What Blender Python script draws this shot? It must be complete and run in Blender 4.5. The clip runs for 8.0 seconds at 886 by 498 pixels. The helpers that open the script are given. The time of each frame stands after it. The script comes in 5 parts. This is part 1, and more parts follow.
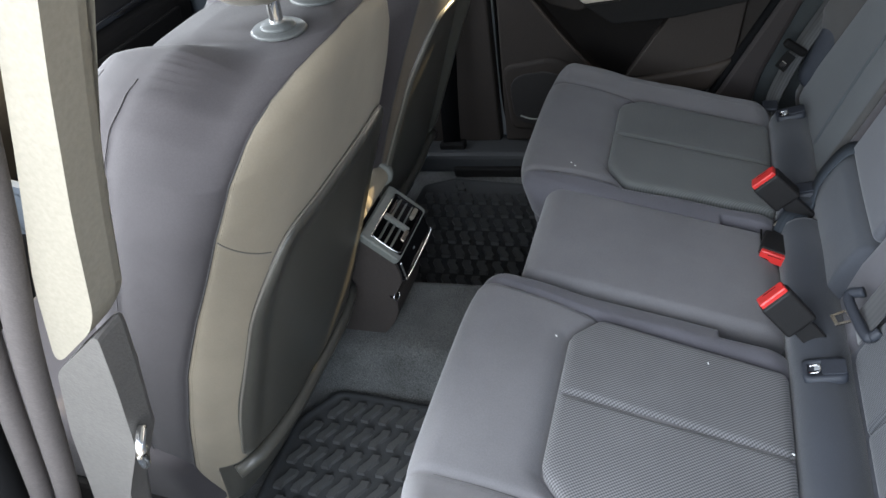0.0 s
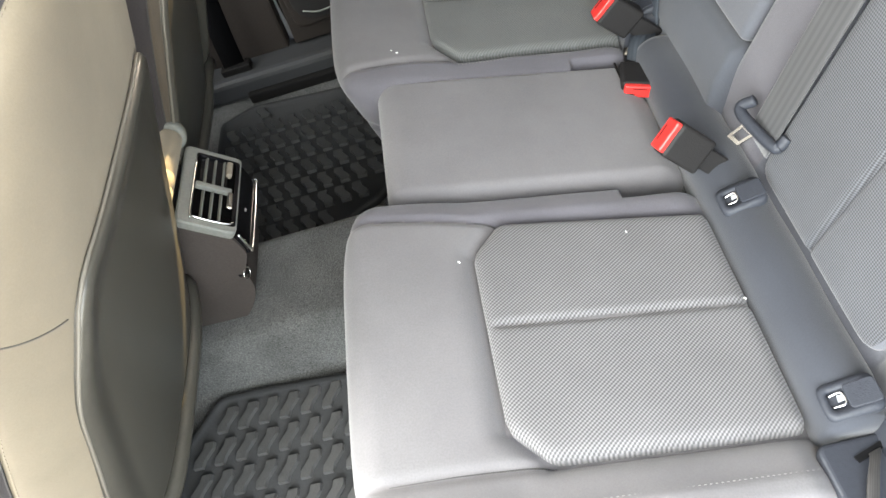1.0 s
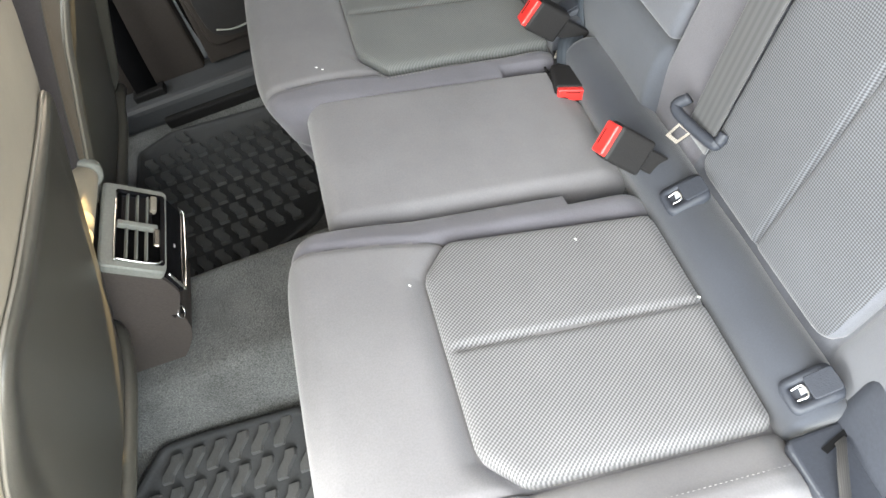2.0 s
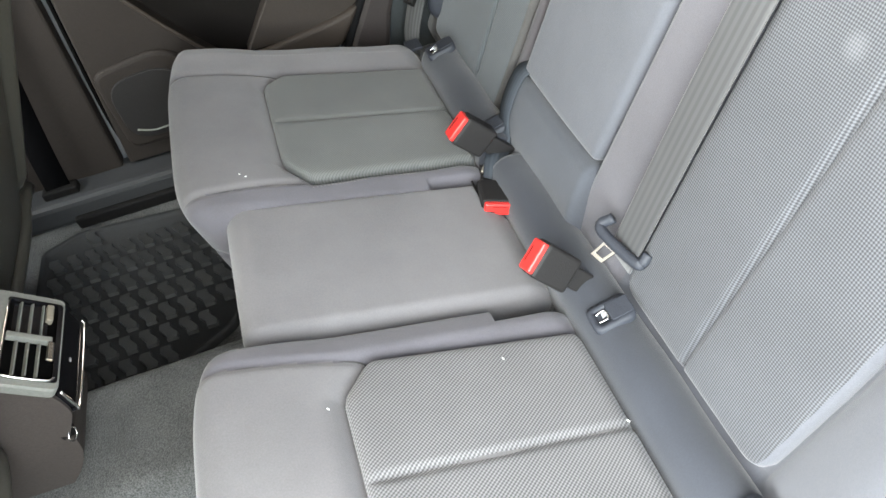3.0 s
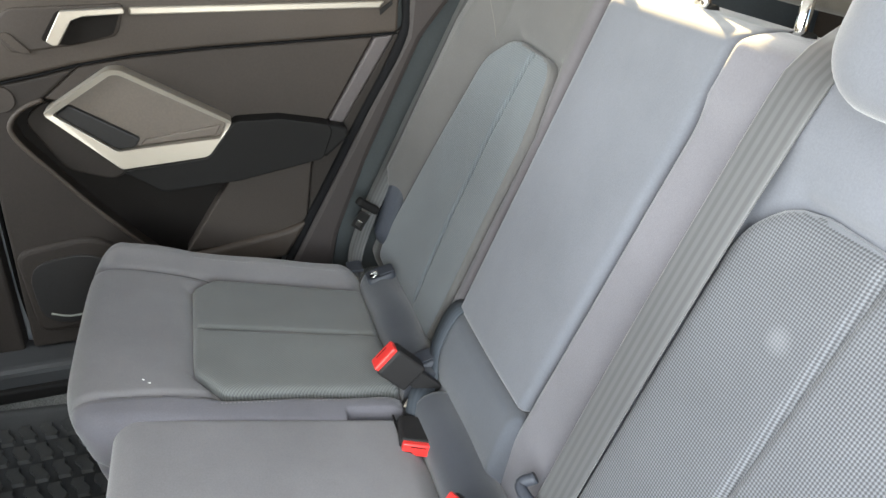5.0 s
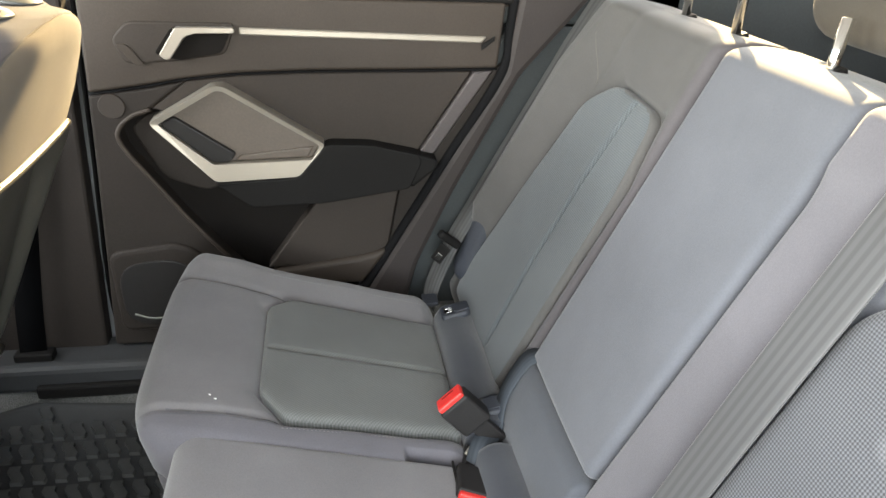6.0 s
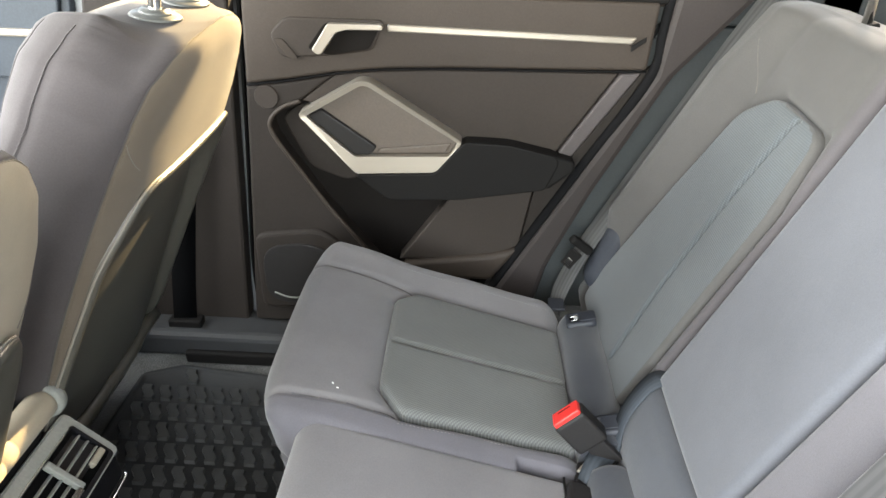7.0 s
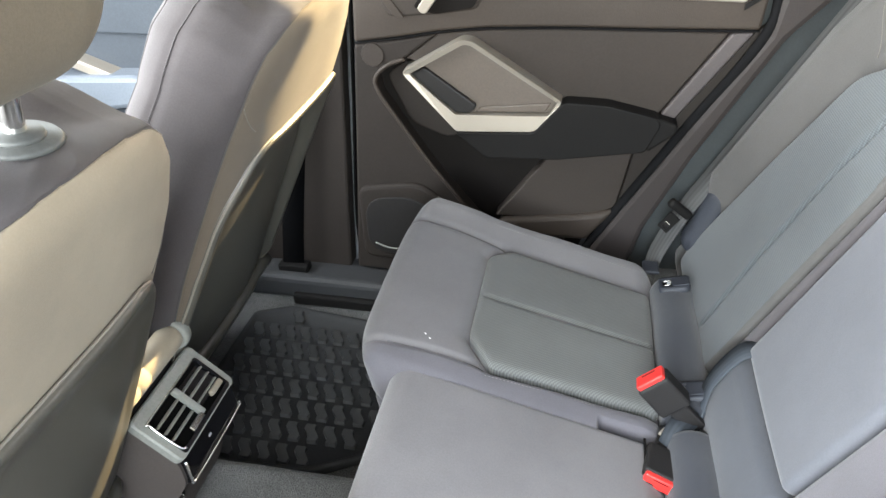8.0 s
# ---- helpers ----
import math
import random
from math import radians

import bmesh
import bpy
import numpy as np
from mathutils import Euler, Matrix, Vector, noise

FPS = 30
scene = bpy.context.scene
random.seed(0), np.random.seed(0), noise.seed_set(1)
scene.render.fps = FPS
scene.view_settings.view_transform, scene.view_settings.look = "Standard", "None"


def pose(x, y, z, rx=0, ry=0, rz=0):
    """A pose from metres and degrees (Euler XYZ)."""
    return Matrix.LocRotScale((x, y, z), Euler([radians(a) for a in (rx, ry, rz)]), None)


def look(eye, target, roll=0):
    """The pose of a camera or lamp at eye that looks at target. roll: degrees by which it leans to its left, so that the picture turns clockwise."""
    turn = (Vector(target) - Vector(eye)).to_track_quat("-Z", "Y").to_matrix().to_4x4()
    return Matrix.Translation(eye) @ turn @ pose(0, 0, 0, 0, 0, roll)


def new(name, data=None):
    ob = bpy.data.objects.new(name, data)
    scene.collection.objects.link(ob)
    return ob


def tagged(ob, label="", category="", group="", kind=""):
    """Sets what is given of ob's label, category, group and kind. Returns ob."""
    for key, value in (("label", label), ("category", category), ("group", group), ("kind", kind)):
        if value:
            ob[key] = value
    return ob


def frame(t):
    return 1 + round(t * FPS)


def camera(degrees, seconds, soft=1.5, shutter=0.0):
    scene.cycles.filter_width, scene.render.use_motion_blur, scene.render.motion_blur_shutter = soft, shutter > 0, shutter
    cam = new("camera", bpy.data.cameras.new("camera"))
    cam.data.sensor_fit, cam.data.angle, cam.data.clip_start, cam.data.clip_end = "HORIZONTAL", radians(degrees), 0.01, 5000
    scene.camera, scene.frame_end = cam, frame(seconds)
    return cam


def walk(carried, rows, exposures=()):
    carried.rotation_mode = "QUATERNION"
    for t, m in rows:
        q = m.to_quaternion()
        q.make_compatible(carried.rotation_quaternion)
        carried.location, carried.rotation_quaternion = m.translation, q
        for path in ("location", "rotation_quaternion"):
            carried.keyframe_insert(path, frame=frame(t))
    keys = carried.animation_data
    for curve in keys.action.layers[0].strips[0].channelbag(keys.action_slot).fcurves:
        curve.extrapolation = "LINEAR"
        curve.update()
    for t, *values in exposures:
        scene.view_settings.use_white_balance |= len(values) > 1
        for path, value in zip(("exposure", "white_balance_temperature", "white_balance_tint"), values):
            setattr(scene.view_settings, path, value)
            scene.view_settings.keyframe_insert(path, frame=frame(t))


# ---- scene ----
cam = camera(64.4, 8.0)
PATH = [
    (0, (0.638, -0.155, 1.122), (-0.045, 1.276, -0.097), -13.8),
    (0.3, (0.594, -0.086, 1.087), (0.082, 1.312, -0.248), -17.6),
    (0.5, (0.581, -0.046, 1.073), (0.166, 1.316, -0.332), -20.2),
    (0.8, (0.559, 0.007, 1.056), (0.257, 1.295, -0.444), -22.7),
    (1, (0.538, 0.023, 1.043), (0.295, 1.276, -0.497), -23.4),
    (1.2, (0.527, 0.036, 1.035), (0.317, 1.257, -0.534), -24.4),
    (2.3, (0.522, 0.073, 1.034), (0.536, 1.312, -0.536), -19.1),
    (2.5, (0.531, 0.082, 1.025), (0.601, 1.362, -0.51), -17.1),
    (3, (0.532, 0.098, 1.024), (0.765, 1.464, -0.419), -11.4),
    (3.5, (0.538, 0.109, 1.016), (0.905, 1.573, -0.296), -6.9),
    (4, (0.552, 0.122, 1.025), (1.031, 1.661, -0.159), -3.3),
    (4.5, (0.556, 0.133, 1.023), (1.107, 1.738, -0.035), -0.4),
    (4.7, (0.558, 0.135, 1.023), (1.119, 1.76, 0.001), 0.3),
    (5.8, (0.563, 0.158, 1.021), (0.965, 1.89, 0.104), 3.2),
    (6, (0.568, 0.172, 1.026), (0.896, 1.918, 0.108), 3.1),
    (6.5, (0.578, 0.19, 1.046), (0.703, 1.948, 0.1), 2.4),
    (7, (0.58, 0.196, 1.051), (0.527, 1.942, 0.078), 1.7),
    (7.5, (0.592, 0.193, 1.061), (0.371, 1.904, 0.05), 0.4),
    (8, (0.594, 0.175, 1.085), (0.266, 1.812, -0.016), -1.0),
]
walk(cam, [(t, look(eye, target, roll)) for t, eye, target, roll in PATH],
     [(0, 2.65, 6350, 11), (0.5, 3.45, 6750, 11), (1, 3.95, 7250, 10), (2.5, 4.15, 7200, 9), (3.5, 4.2, 7050, 8), (4.0, 4.3, 7000, 8), (4.5, 4.0, 6850, 8), (6, 3.8, 7150, 10), (6.5, 3.95, 7300, 10), (7, 4.05, 7150, 10), (8, 4.2, 6850, 10)])


# ---- world, sun, exposure ----
SUN_DIR = Vector((0.42, 1.0, 0.57)).normalized()  # towards the sun
world = bpy.data.worlds.new("sky")
scene.world = world
world.use_nodes = True
wn = world.node_tree
sky = wn.nodes.new("ShaderNodeTexSky")
sky.sky_type = "NISHITA"
sky.sun_disc = False
sky.sun_elevation = math.asin(SUN_DIR.z)
sky.sun_rotation = math.atan2(SUN_DIR.x, SUN_DIR.y)
sky.air_density, sky.dust_density = 1.0, 2.0
wn.nodes["Background"].inputs[1].default_value = 0.09
wn.links.new(sky.outputs[0], wn.nodes["Background"].inputs[0])
sun = new("sun", bpy.data.lights.new("sun", "SUN"))
sun.data.energy, sun.data.angle, sun.data.color = 2.4, radians(0.6), (1.0, 0.78, 0.42)
sun.matrix_world = look((3, 8, 6), Vector((3, 8, 6)) - SUN_DIR)


def opening_lamp(name, place, target, wide, high, watts, color):
    """Sky light that falls in through an opening of the car."""
    lamp = new(name, bpy.data.lights.new(name, "AREA"))
    lamp.data.shape, lamp.data.size, lamp.data.size_y = "RECTANGLE", wide, high
    lamp.data.energy, lamp.data.color = watts, color
    lamp.matrix_world = look(place, target)
    return lamp


opening_lamp("doorway_daylight", (0.30, -0.46, 1.02), (0.44, 0.75, 0.35), 1.1, 1.1, 5.0, (0.93, 0.98, 1.0))
opening_lamp("windscreen_daylight", (-1.15, 0.785, 1.15), (0.4, 0.785, 0.5), 1.2, 0.4, 5.5, (0.91, 0.97, 1.0))
opening_lamp("rear_window_daylight", (2.0, 0.785, 1.13), (0.5, 0.785, 0.6), 1.1, 0.25, 0.8, (1.0, 0.97, 0.93))
opening_lamp("front_window_daylight", (-0.42, 0.04, 1.03), (0.40, 0.55, 0.35), 0.7, 0.28, 4.6, (0.93, 0.98, 1.0))


# ---- materials ----
def material(name, color, rough=0.6, metal=0.0, spec=0.5):
    m = bpy.data.materials.new(name)
    m.use_nodes = True
    b = m.node_tree.nodes["Principled BSDF"]
    b.inputs["Base Color"].default_value = (*color, 1)
    b.inputs["Roughness"].default_value = rough
    b.inputs["Metallic"].default_value = metal
    b.inputs["Specular IOR Level"].default_value = spec
    return m


def nd(m, kind, **values):
    n = m.node_tree.nodes.new(kind)
    for k, v in values.items():
        n.inputs[k].default_value = v
    return n


def wire(m, a, b):
    m.node_tree.links.new(a, b)


def bsdf(m):
    return m.node_tree.nodes["Principled BSDF"]


def mottled(m, color, amount=0.25, scale=6.0, grain=180.0, grain_amount=0.15):
    """Colour that varies at two scales round a base colour."""
    tc = nd(m, "ShaderNodeTexCoord")
    big = nd(m, "ShaderNodeTexNoise", Scale=scale, Detail=4.0, Roughness=0.6)
    small = nd(m, "ShaderNodeTexNoise", Scale=grain, Detail=2.0)
    wire(m, tc.outputs["Object"], big.inputs["Vector"])
    wire(m, tc.outputs["Object"], small.inputs["Vector"])
    r1 = nd(m, "ShaderNodeMapRange")
    r1.inputs[1].default_value, r1.inputs[2].default_value = 0.3, 0.7
    r1.inputs[3].default_value, r1.inputs[4].default_value = 1 - amount, 1 + amount
    r2 = nd(m, "ShaderNodeMapRange")
    r2.inputs[1].default_value, r2.inputs[2].default_value = 0.3, 0.7
    r2.inputs[3].default_value, r2.inputs[4].default_value = 1 - grain_amount, 1 + grain_amount
    mul = nd(m, "ShaderNodeMath")
    mul.operation = "MULTIPLY"
    wire(m, big.outputs[0], r1.inputs[0])
    wire(m, small.outputs[0], r2.inputs[0])
    wire(m, r1.outputs[0], mul.inputs[0])
    wire(m, r2.outputs[0], mul.inputs[1])
    sc = nd(m, "ShaderNodeVectorMath")
    sc.operation = "SCALE"
    sc.inputs[0].default_value = color
    wire(m, mul.outputs[0], sc.inputs["Scale"])
    wire(m, sc.outputs[0], bsdf(m).inputs["Base Color"])
    return tc, small, sc


def bumped(m, height, strength=0.3, dist=0.001):
    b = nd(m, "ShaderNodeBump", Strength=strength, Distance=dist)
    wire(m, height, b.inputs["Height"])
    wire(m, b.outputs[0], bsdf(m).inputs["Normal"])


def fabric(name, color, weave=1400.0, sheen=0.25, grain=0.07):
    """Tight woven seat cloth with a soft sheen and faint soiling."""
    m = material(name, color, 0.88, spec=0.25)
    tc, small, _ = mottled(m, color, 0.10, 7.0, 520.0, grain)
    bsdf(m).inputs["Sheen Weight"].default_value = sheen
    bsdf(m).inputs["Sheen Roughness"].default_value = 0.5
    fine = nd(m, "ShaderNodeTexNoise", Scale=weave, Detail=2.0)
    wire(m, tc.outputs["Object"], fine.inputs["Vector"])
    soft = nd(m, "ShaderNodeTexNoise", Scale=14.0, Detail=3.0)
    wire(m, tc.outputs["Object"], soft.inputs["Vector"])
    b1 = nd(m, "ShaderNodeBump", Strength=0.3, Distance=0.0006)
    wire(m, fine.outputs[0], b1.inputs["Height"])
    b2 = nd(m, "ShaderNodeBump", Strength=0.14, Distance=0.006)
    wire(m, soft.outputs[0], b2.inputs["Height"])
    wire(m, b1.outputs[0], b2.inputs["Normal"])
    wire(m, b2.outputs[0], bsdf(m).inputs["Normal"])
    return m


def woven(name, dark, light, ribs, threads, pitch=0.0036, share=0.6, cross_pitch=0.8):
    """Coarse two-tone ribbed cloth. ribs: the direction across the ribs; threads: the direction across the finer cross thread."""
    m = material(name, dark, 0.8, spec=0.25)
    bsdf(m).inputs["Sheen Weight"].default_value = 0.2
    tc = nd(m, "ShaderNodeTexCoord")
    join = nd(m, "ShaderNodeCombineXYZ")
    for k, axis in enumerate((ribs, threads)):
        dot = nd(m, "ShaderNodeVectorMath")
        dot.operation = "DOT_PRODUCT"
        dot.inputs[1].default_value = Vector(axis).normalized()
        wire(m, tc.outputs["Object"], dot.inputs[0])
        wire(m, dot.outputs["Value"], join.inputs[k])
    rib = nd(m, "ShaderNodeTexWave", Scale=0.314 / pitch, Distortion=0.25, Detail=1.0)
    rib.inputs["Detail Scale"].default_value = 40.0
    rib.bands_direction = "X"
    cross = nd(m, "ShaderNodeTexWave", Scale=0.314 / (pitch * cross_pitch))
    cross.bands_direction = "Y"
    for w in (rib, cross):
        wire(m, join.outputs[0], w.inputs["Vector"])
    mix = nd(m, "ShaderNodeMath")
    mix.operation = "MULTIPLY_ADD"
    mix.inputs[1].default_value = share
    rest = nd(m, "ShaderNodeMath")
    rest.operation = "MULTIPLY"
    rest.inputs[1].default_value = 1 - share
    wire(m, cross.outputs["Fac"], rest.inputs[0])
    wire(m, rib.outputs["Fac"], mix.inputs[0])
    wire(m, rest.outputs[0], mix.inputs[2])
    ramp = nd(m, "ShaderNodeValToRGB")
    ramp.color_ramp.elements[0].position, ramp.color_ramp.elements[0].color = 0.2, (*dark, 1)
    ramp.color_ramp.elements[1].position, ramp.color_ramp.elements[1].color = 0.85, (*light, 1)
    wire(m, mix.outputs[0], ramp.inputs[0])
    soil = nd(m, "ShaderNodeTexNoise", Scale=9.0, Detail=4.0)
    wire(m, tc.outputs["Object"], soil.inputs["Vector"])
    fade = nd(m, "ShaderNodeMapRange")
    fade.inputs[1].default_value, fade.inputs[2].default_value = 0.35, 0.7
    fade.inputs[3].default_value, fade.inputs[4].default_value = 0.93, 1.10
    wire(m, soil.outputs[0], fade.inputs[0])
    sc = nd(m, "ShaderNodeVectorMath")
    sc.operation = "SCALE"
    wire(m, ramp.outputs[0], sc.inputs[0])
    wire(m, fade.outputs[0], sc.inputs["Scale"])
    wire(m, sc.outputs[0], bsdf(m).inputs["Base Color"])
    bumped(m, mix.outputs[0], 0.45, 0.0008)
    return m


def stained(m, at, radius, amount):
    """One pale round stain at a place on the cloth."""
    geo = nd(m, "ShaderNodeNewGeometry")
    far = nd(m, "ShaderNodeVectorMath")
    far.operation = "DISTANCE"
    far.inputs[1].default_value = at
    wire(m, geo.outputs["Position"], far.inputs[0])
    fall = nd(m, "ShaderNodeMapRange")
    fall.inputs[1].default_value, fall.inputs[2].default_value = radius * 0.3, radius
    fall.inputs[3].default_value, fall.inputs[4].default_value = amount, 0.0
    wire(m, far.outputs["Value"], fall.inputs[0])
    old = bsdf(m).inputs["Base Color"].links[0].from_socket
    mix = nd(m, "ShaderNodeMixRGB")
    mix.inputs[2].default_value = (0.30, 0.31, 0.33, 1)
    wire(m, fall.outputs[0], mix.inputs[0])
    wire(m, old, mix.inputs[1])
    wire(m, mix.outputs[0], bsdf(m).inputs["Base Color"])


def plastic(name, color, rough=0.55, grain=500.0, relief=0.35, spec=0.22):
    m = material(name, color, rough, spec=spec)
    tc, small, _ = mottled(m, color, 0.10, 4.0, 260.0, 0.08)
    g = nd(m, "ShaderNodeTexVoronoi", Scale=grain)
    wire(m, tc.outputs["Object"], g.inputs["Vector"])
    bumped(m, g.outputs[0], relief, 0.0005)
    return m


def carpet(name, color):
    m = material(name, color, 0.97, spec=0.1)
    tc, small, _ = mottled(m, color, 0.42, 5.0, 420.0, 0.48)
    bsdf(m).inputs["Sheen Weight"].default_value = 0.3
    bumped(m, small.outputs[0], 0.8, 0.003)
    return m


def metal(name, color, rough):
    m = material(name, color, rough, 1.0)
    tc = nd(m, "ShaderNodeTexCoord")
    n = nd(m, "ShaderNodeTexNoise", Scale=90.0, Detail=3.0)
    wire(m, tc.outputs["Object"], n.inputs["Vector"])
    r = nd(m, "ShaderNodeMapRange")
    r.inputs[3].default_value, r.inputs[4].default_value = rough * 0.75, rough * 1.35
    wire(m, n.outputs[0], r.inputs[0])
    wire(m, r.outputs[0], bsdf(m).inputs["Roughness"])
    return m


def webbing(name, dark, light, rough=0.6, sheen=0.2):
    """Belt webbing: lengthwise ribs over a fine cross weave."""
    m = material(name, dark, rough, spec=0.3)
    bsdf(m).inputs["Sheen Weight"].default_value = sheen
    uv = nd(m, "ShaderNodeUVMap")
    sep = nd(m, "ShaderNodeSeparateXYZ")
    wire(m, uv.outputs[0], sep.inputs[0])
    a = nd(m, "ShaderNodeMath")
    a.operation = "MULTIPLY"
    a.inputs[1].default_value = 5 * math.tau
    s = nd(m, "ShaderNodeMath")
    s.operation = "SINE"
    wire(m, sep.outputs[0], a.inputs[0])
    wire(m, a.outputs[0], s.inputs[0])
    rr = nd(m, "ShaderNodeMapRange")
    rr.inputs[1].default_value = -1.0
    wire(m, s.outputs[0], rr.inputs[0])
    ramp = nd(m, "ShaderNodeValToRGB")
    ramp.color_ramp.elements[0].position, ramp.color_ramp.elements[0].color = 0.2, (*dark, 1)
    ramp.color_ramp.elements[1].position, ramp.color_ramp.elements[1].color = 0.75, (*light, 1)
    wire(m, rr.outputs[0], ramp.inputs[0])
    wire(m, ramp.outputs[0], bsdf(m).inputs["Base Color"])
    bumped(m, rr.outputs[0], 0.15, 0.0005)
    return m


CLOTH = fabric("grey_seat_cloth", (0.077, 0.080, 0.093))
# the grey seat cloth again, paler for the light on the cushion tops
CLOTH_CUSHION = fabric("lit_mauve_grey_cushion_cloth", (0.127, 0.122, 0.126))
# roll and lower pad: seat cloth with the crease's shade in the colour
CLOTH_ROLL = fabric("shaded_slate_roll_cloth", (0.030, 0.033, 0.041))
CLOTH_PAD = fabric("shaded_slate_pad_cloth", (0.052, 0.056, 0.066))
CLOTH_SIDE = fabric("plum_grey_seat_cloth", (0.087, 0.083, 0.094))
# one seat back cloth in two colours: lit near copy, shaded far copy
CLOTH_LIT = fabric("lit_olive_grey_cloth", (0.22, 0.188, 0.142), sheen=0.06, grain=0.03)
CLOTH_SHADE = fabric("shaded_brown_grey_cloth", (0.087, 0.071, 0.055), sheen=0.06, grain=0.03)
# far backrest's copies of the seat cloth, darkened for the shade there
CLOTH_STRIP = fabric("shaded_plum_edge_strip_cloth", (0.066, 0.060, 0.064), sheen=0.15)
CLOTH_WING = fabric("shaded_brown_grey_wing_cloth", (0.066, 0.063, 0.061), sheen=0.15)
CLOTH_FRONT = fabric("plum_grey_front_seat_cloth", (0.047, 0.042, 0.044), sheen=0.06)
RIBBED = woven("ribbed_cushion_cloth", (0.056, 0.055, 0.057), (0.176, 0.172, 0.175), (0.64, -0.77, 0), (0.77, 0.64, 0), 0.0034, 0.66, 0.95)
RIBBED_FAR = woven("ribbed_green_grey_cushion_cloth", (0.074, 0.077, 0.075), (0.124, 0.127, 0.122), (0.64, -0.77, 0), (0.77, 0.64, 0), 0.0031, 0.66, 0.95)
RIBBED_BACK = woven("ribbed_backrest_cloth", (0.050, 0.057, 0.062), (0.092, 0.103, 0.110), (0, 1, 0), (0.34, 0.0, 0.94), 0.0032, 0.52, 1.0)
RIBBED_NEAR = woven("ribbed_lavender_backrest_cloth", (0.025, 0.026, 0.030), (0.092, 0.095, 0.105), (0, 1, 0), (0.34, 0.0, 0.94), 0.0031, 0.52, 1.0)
stained(RIBBED_NEAR, (0.978, 0.506, 0.668), 0.016, 0.10)
PIPING = material("pale_piping", (0.15, 0.138, 0.118), 0.55)
THREAD = material("grey_thread", (0.098, 0.09, 0.08), 0.8)
STITCH = material("pale_grey_stitch_thread", (0.20, 0.19, 0.19), 0.7)
SEAM = material("dark_seam", (0.045, 0.043, 0.043), 0.9)
PLASTIC = plastic("black_grained_plastic", (0.0085, 0.0080, 0.0078), 0.6, spec=0.10)
BUCKLE = plastic("black_buckle_plastic", (0.015, 0.014, 0.014), 0.5)
PLASTIC_SOFT = plastic("dark_grey_door_plastic", (0.0330, 0.0256, 0.0208), 0.6)
# near-black stands for the shadow in the door's recesses
DOOR_SHADOW = plastic("shadow_black_door_plastic", (0.0070, 0.0058, 0.0052), 0.7, spec=0.08)
DOOR_STRIP = plastic("plum_grey_door_strip", (0.060, 0.052, 0.052), 0.55)
QUARTER_PLUM = plastic("plum_brown_side_trim", (0.0285, 0.0235, 0.0225), 0.6)
# door plastic darkened for the shade low on the door and on the pillar
TRIM_SHADED = plastic("shaded_brown_trim_plastic", (0.0205, 0.0168, 0.0148), 0.65, spec=0.14)
DOOR_INSERT = plastic("brown_grey_door_insert", (0.0285, 0.0225, 0.0190), 0.65, 900.0)
PLASTIC_BLUE = plastic("slate_grey_plastic", (0.030, 0.033, 0.041), 0.45)
ANCHOR = plastic("pale_slate_anchor_plastic", (0.032, 0.035, 0.043), 0.42, 900.0, 0.2)
FRONT_TRIM = plastic("slate_blue_front_trim", (0.036, 0.042, 0.050), 0.5)
FRONT_PALE = plastic("pale_blue_grey_trim", (0.10, 0.115, 0.135), 0.5)
PILLAR_GREY = plastic("grey_brown_pillar_plastic", (0.085, 0.079, 0.074), 0.55)
SEAL_GREY = plastic("grey_brown_seal_rubber", (0.075, 0.066, 0.064), 0.6)
TAG = material("pale_tag", (0.30, 0.31, 0.32), 0.5)
SHELL = plastic("dark_seat_shell", (0.054, 0.051, 0.043), 0.36, 700.0, 0.2, 0.45)
GLOSS = material("gloss_black", (0.006, 0.006, 0.007), 0.08)
VENT = plastic("grey_console_plastic", (0.155, 0.160, 0.147), 0.5)
CONSOLE = plastic("brown_grey_console_plastic", (0.047, 0.040, 0.037), 0.55)
CHROME = metal("chrome", (0.82, 0.82, 0.8), 0.1)
SATIN = material("satin_silver", (0.28, 0.252, 0.215), 0.40, 0.5)
PULL_PAD = plastic("brown_grey_pull_pad", (0.088, 0.071, 0.059), 0.42, 900.0, spec=0.35)
STEEL = metal("bright_zinc_steel", (0.75, 0.75, 0.74), 0.2)
RED = material("red_button_plastic", (0.58, 0.030, 0.026), 0.32)
RUBBER = plastic("black_rubber", (0.034, 0.035, 0.036), 0.62, 350.0, spec=0.15)
SILL = plastic("slate_sill_plastic", (0.032, 0.033, 0.035), 0.5, 700.0, 0.25, 0.3)
# same tread rubber twice: far copy darkened, near copy lightened for the doorway light
BLOCK_FAR = plastic("shaded_tread", (0.050, 0.051, 0.051), 0.45, 300.0, spec=0.3)
BLOCK = plastic("doorway_lit_tread", (0.074, 0.074, 0.073), 0.40, 300.0, spec=0.4)
CARPET = carpet("charcoal_carpet", (0.086, 0.087, 0.085))
CREAM = plastic("cream_trim", (0.18, 0.162, 0.130), 0.6, 900.0, 0.1)
HEADLINER = fabric("light_headliner", (0.55, 0.53, 0.5), 600.0)
PAINT = material("silver_body_paint", (0.3, 0.31, 0.33), 0.25, 0.6)
BELT = webbing("grey_belt_webbing", (0.039, 0.039, 0.041), (0.054, 0.054, 0.056))
BELT_DARK = webbing("dark_belt_webbing", (0.028, 0.034, 0.042), (0.036, 0.043, 0.052), 0.75, 0.0)
BELT_BROWN = webbing("brown_grey_belt_webbing", (0.026, 0.024, 0.023), (0.036, 0.034, 0.033), 0.7, 0.05)
BELT_FAR = webbing("dim_grey_belt_webbing", (0.030, 0.030, 0.030), (0.050, 0.050, 0.050), 0.65, 0.1)
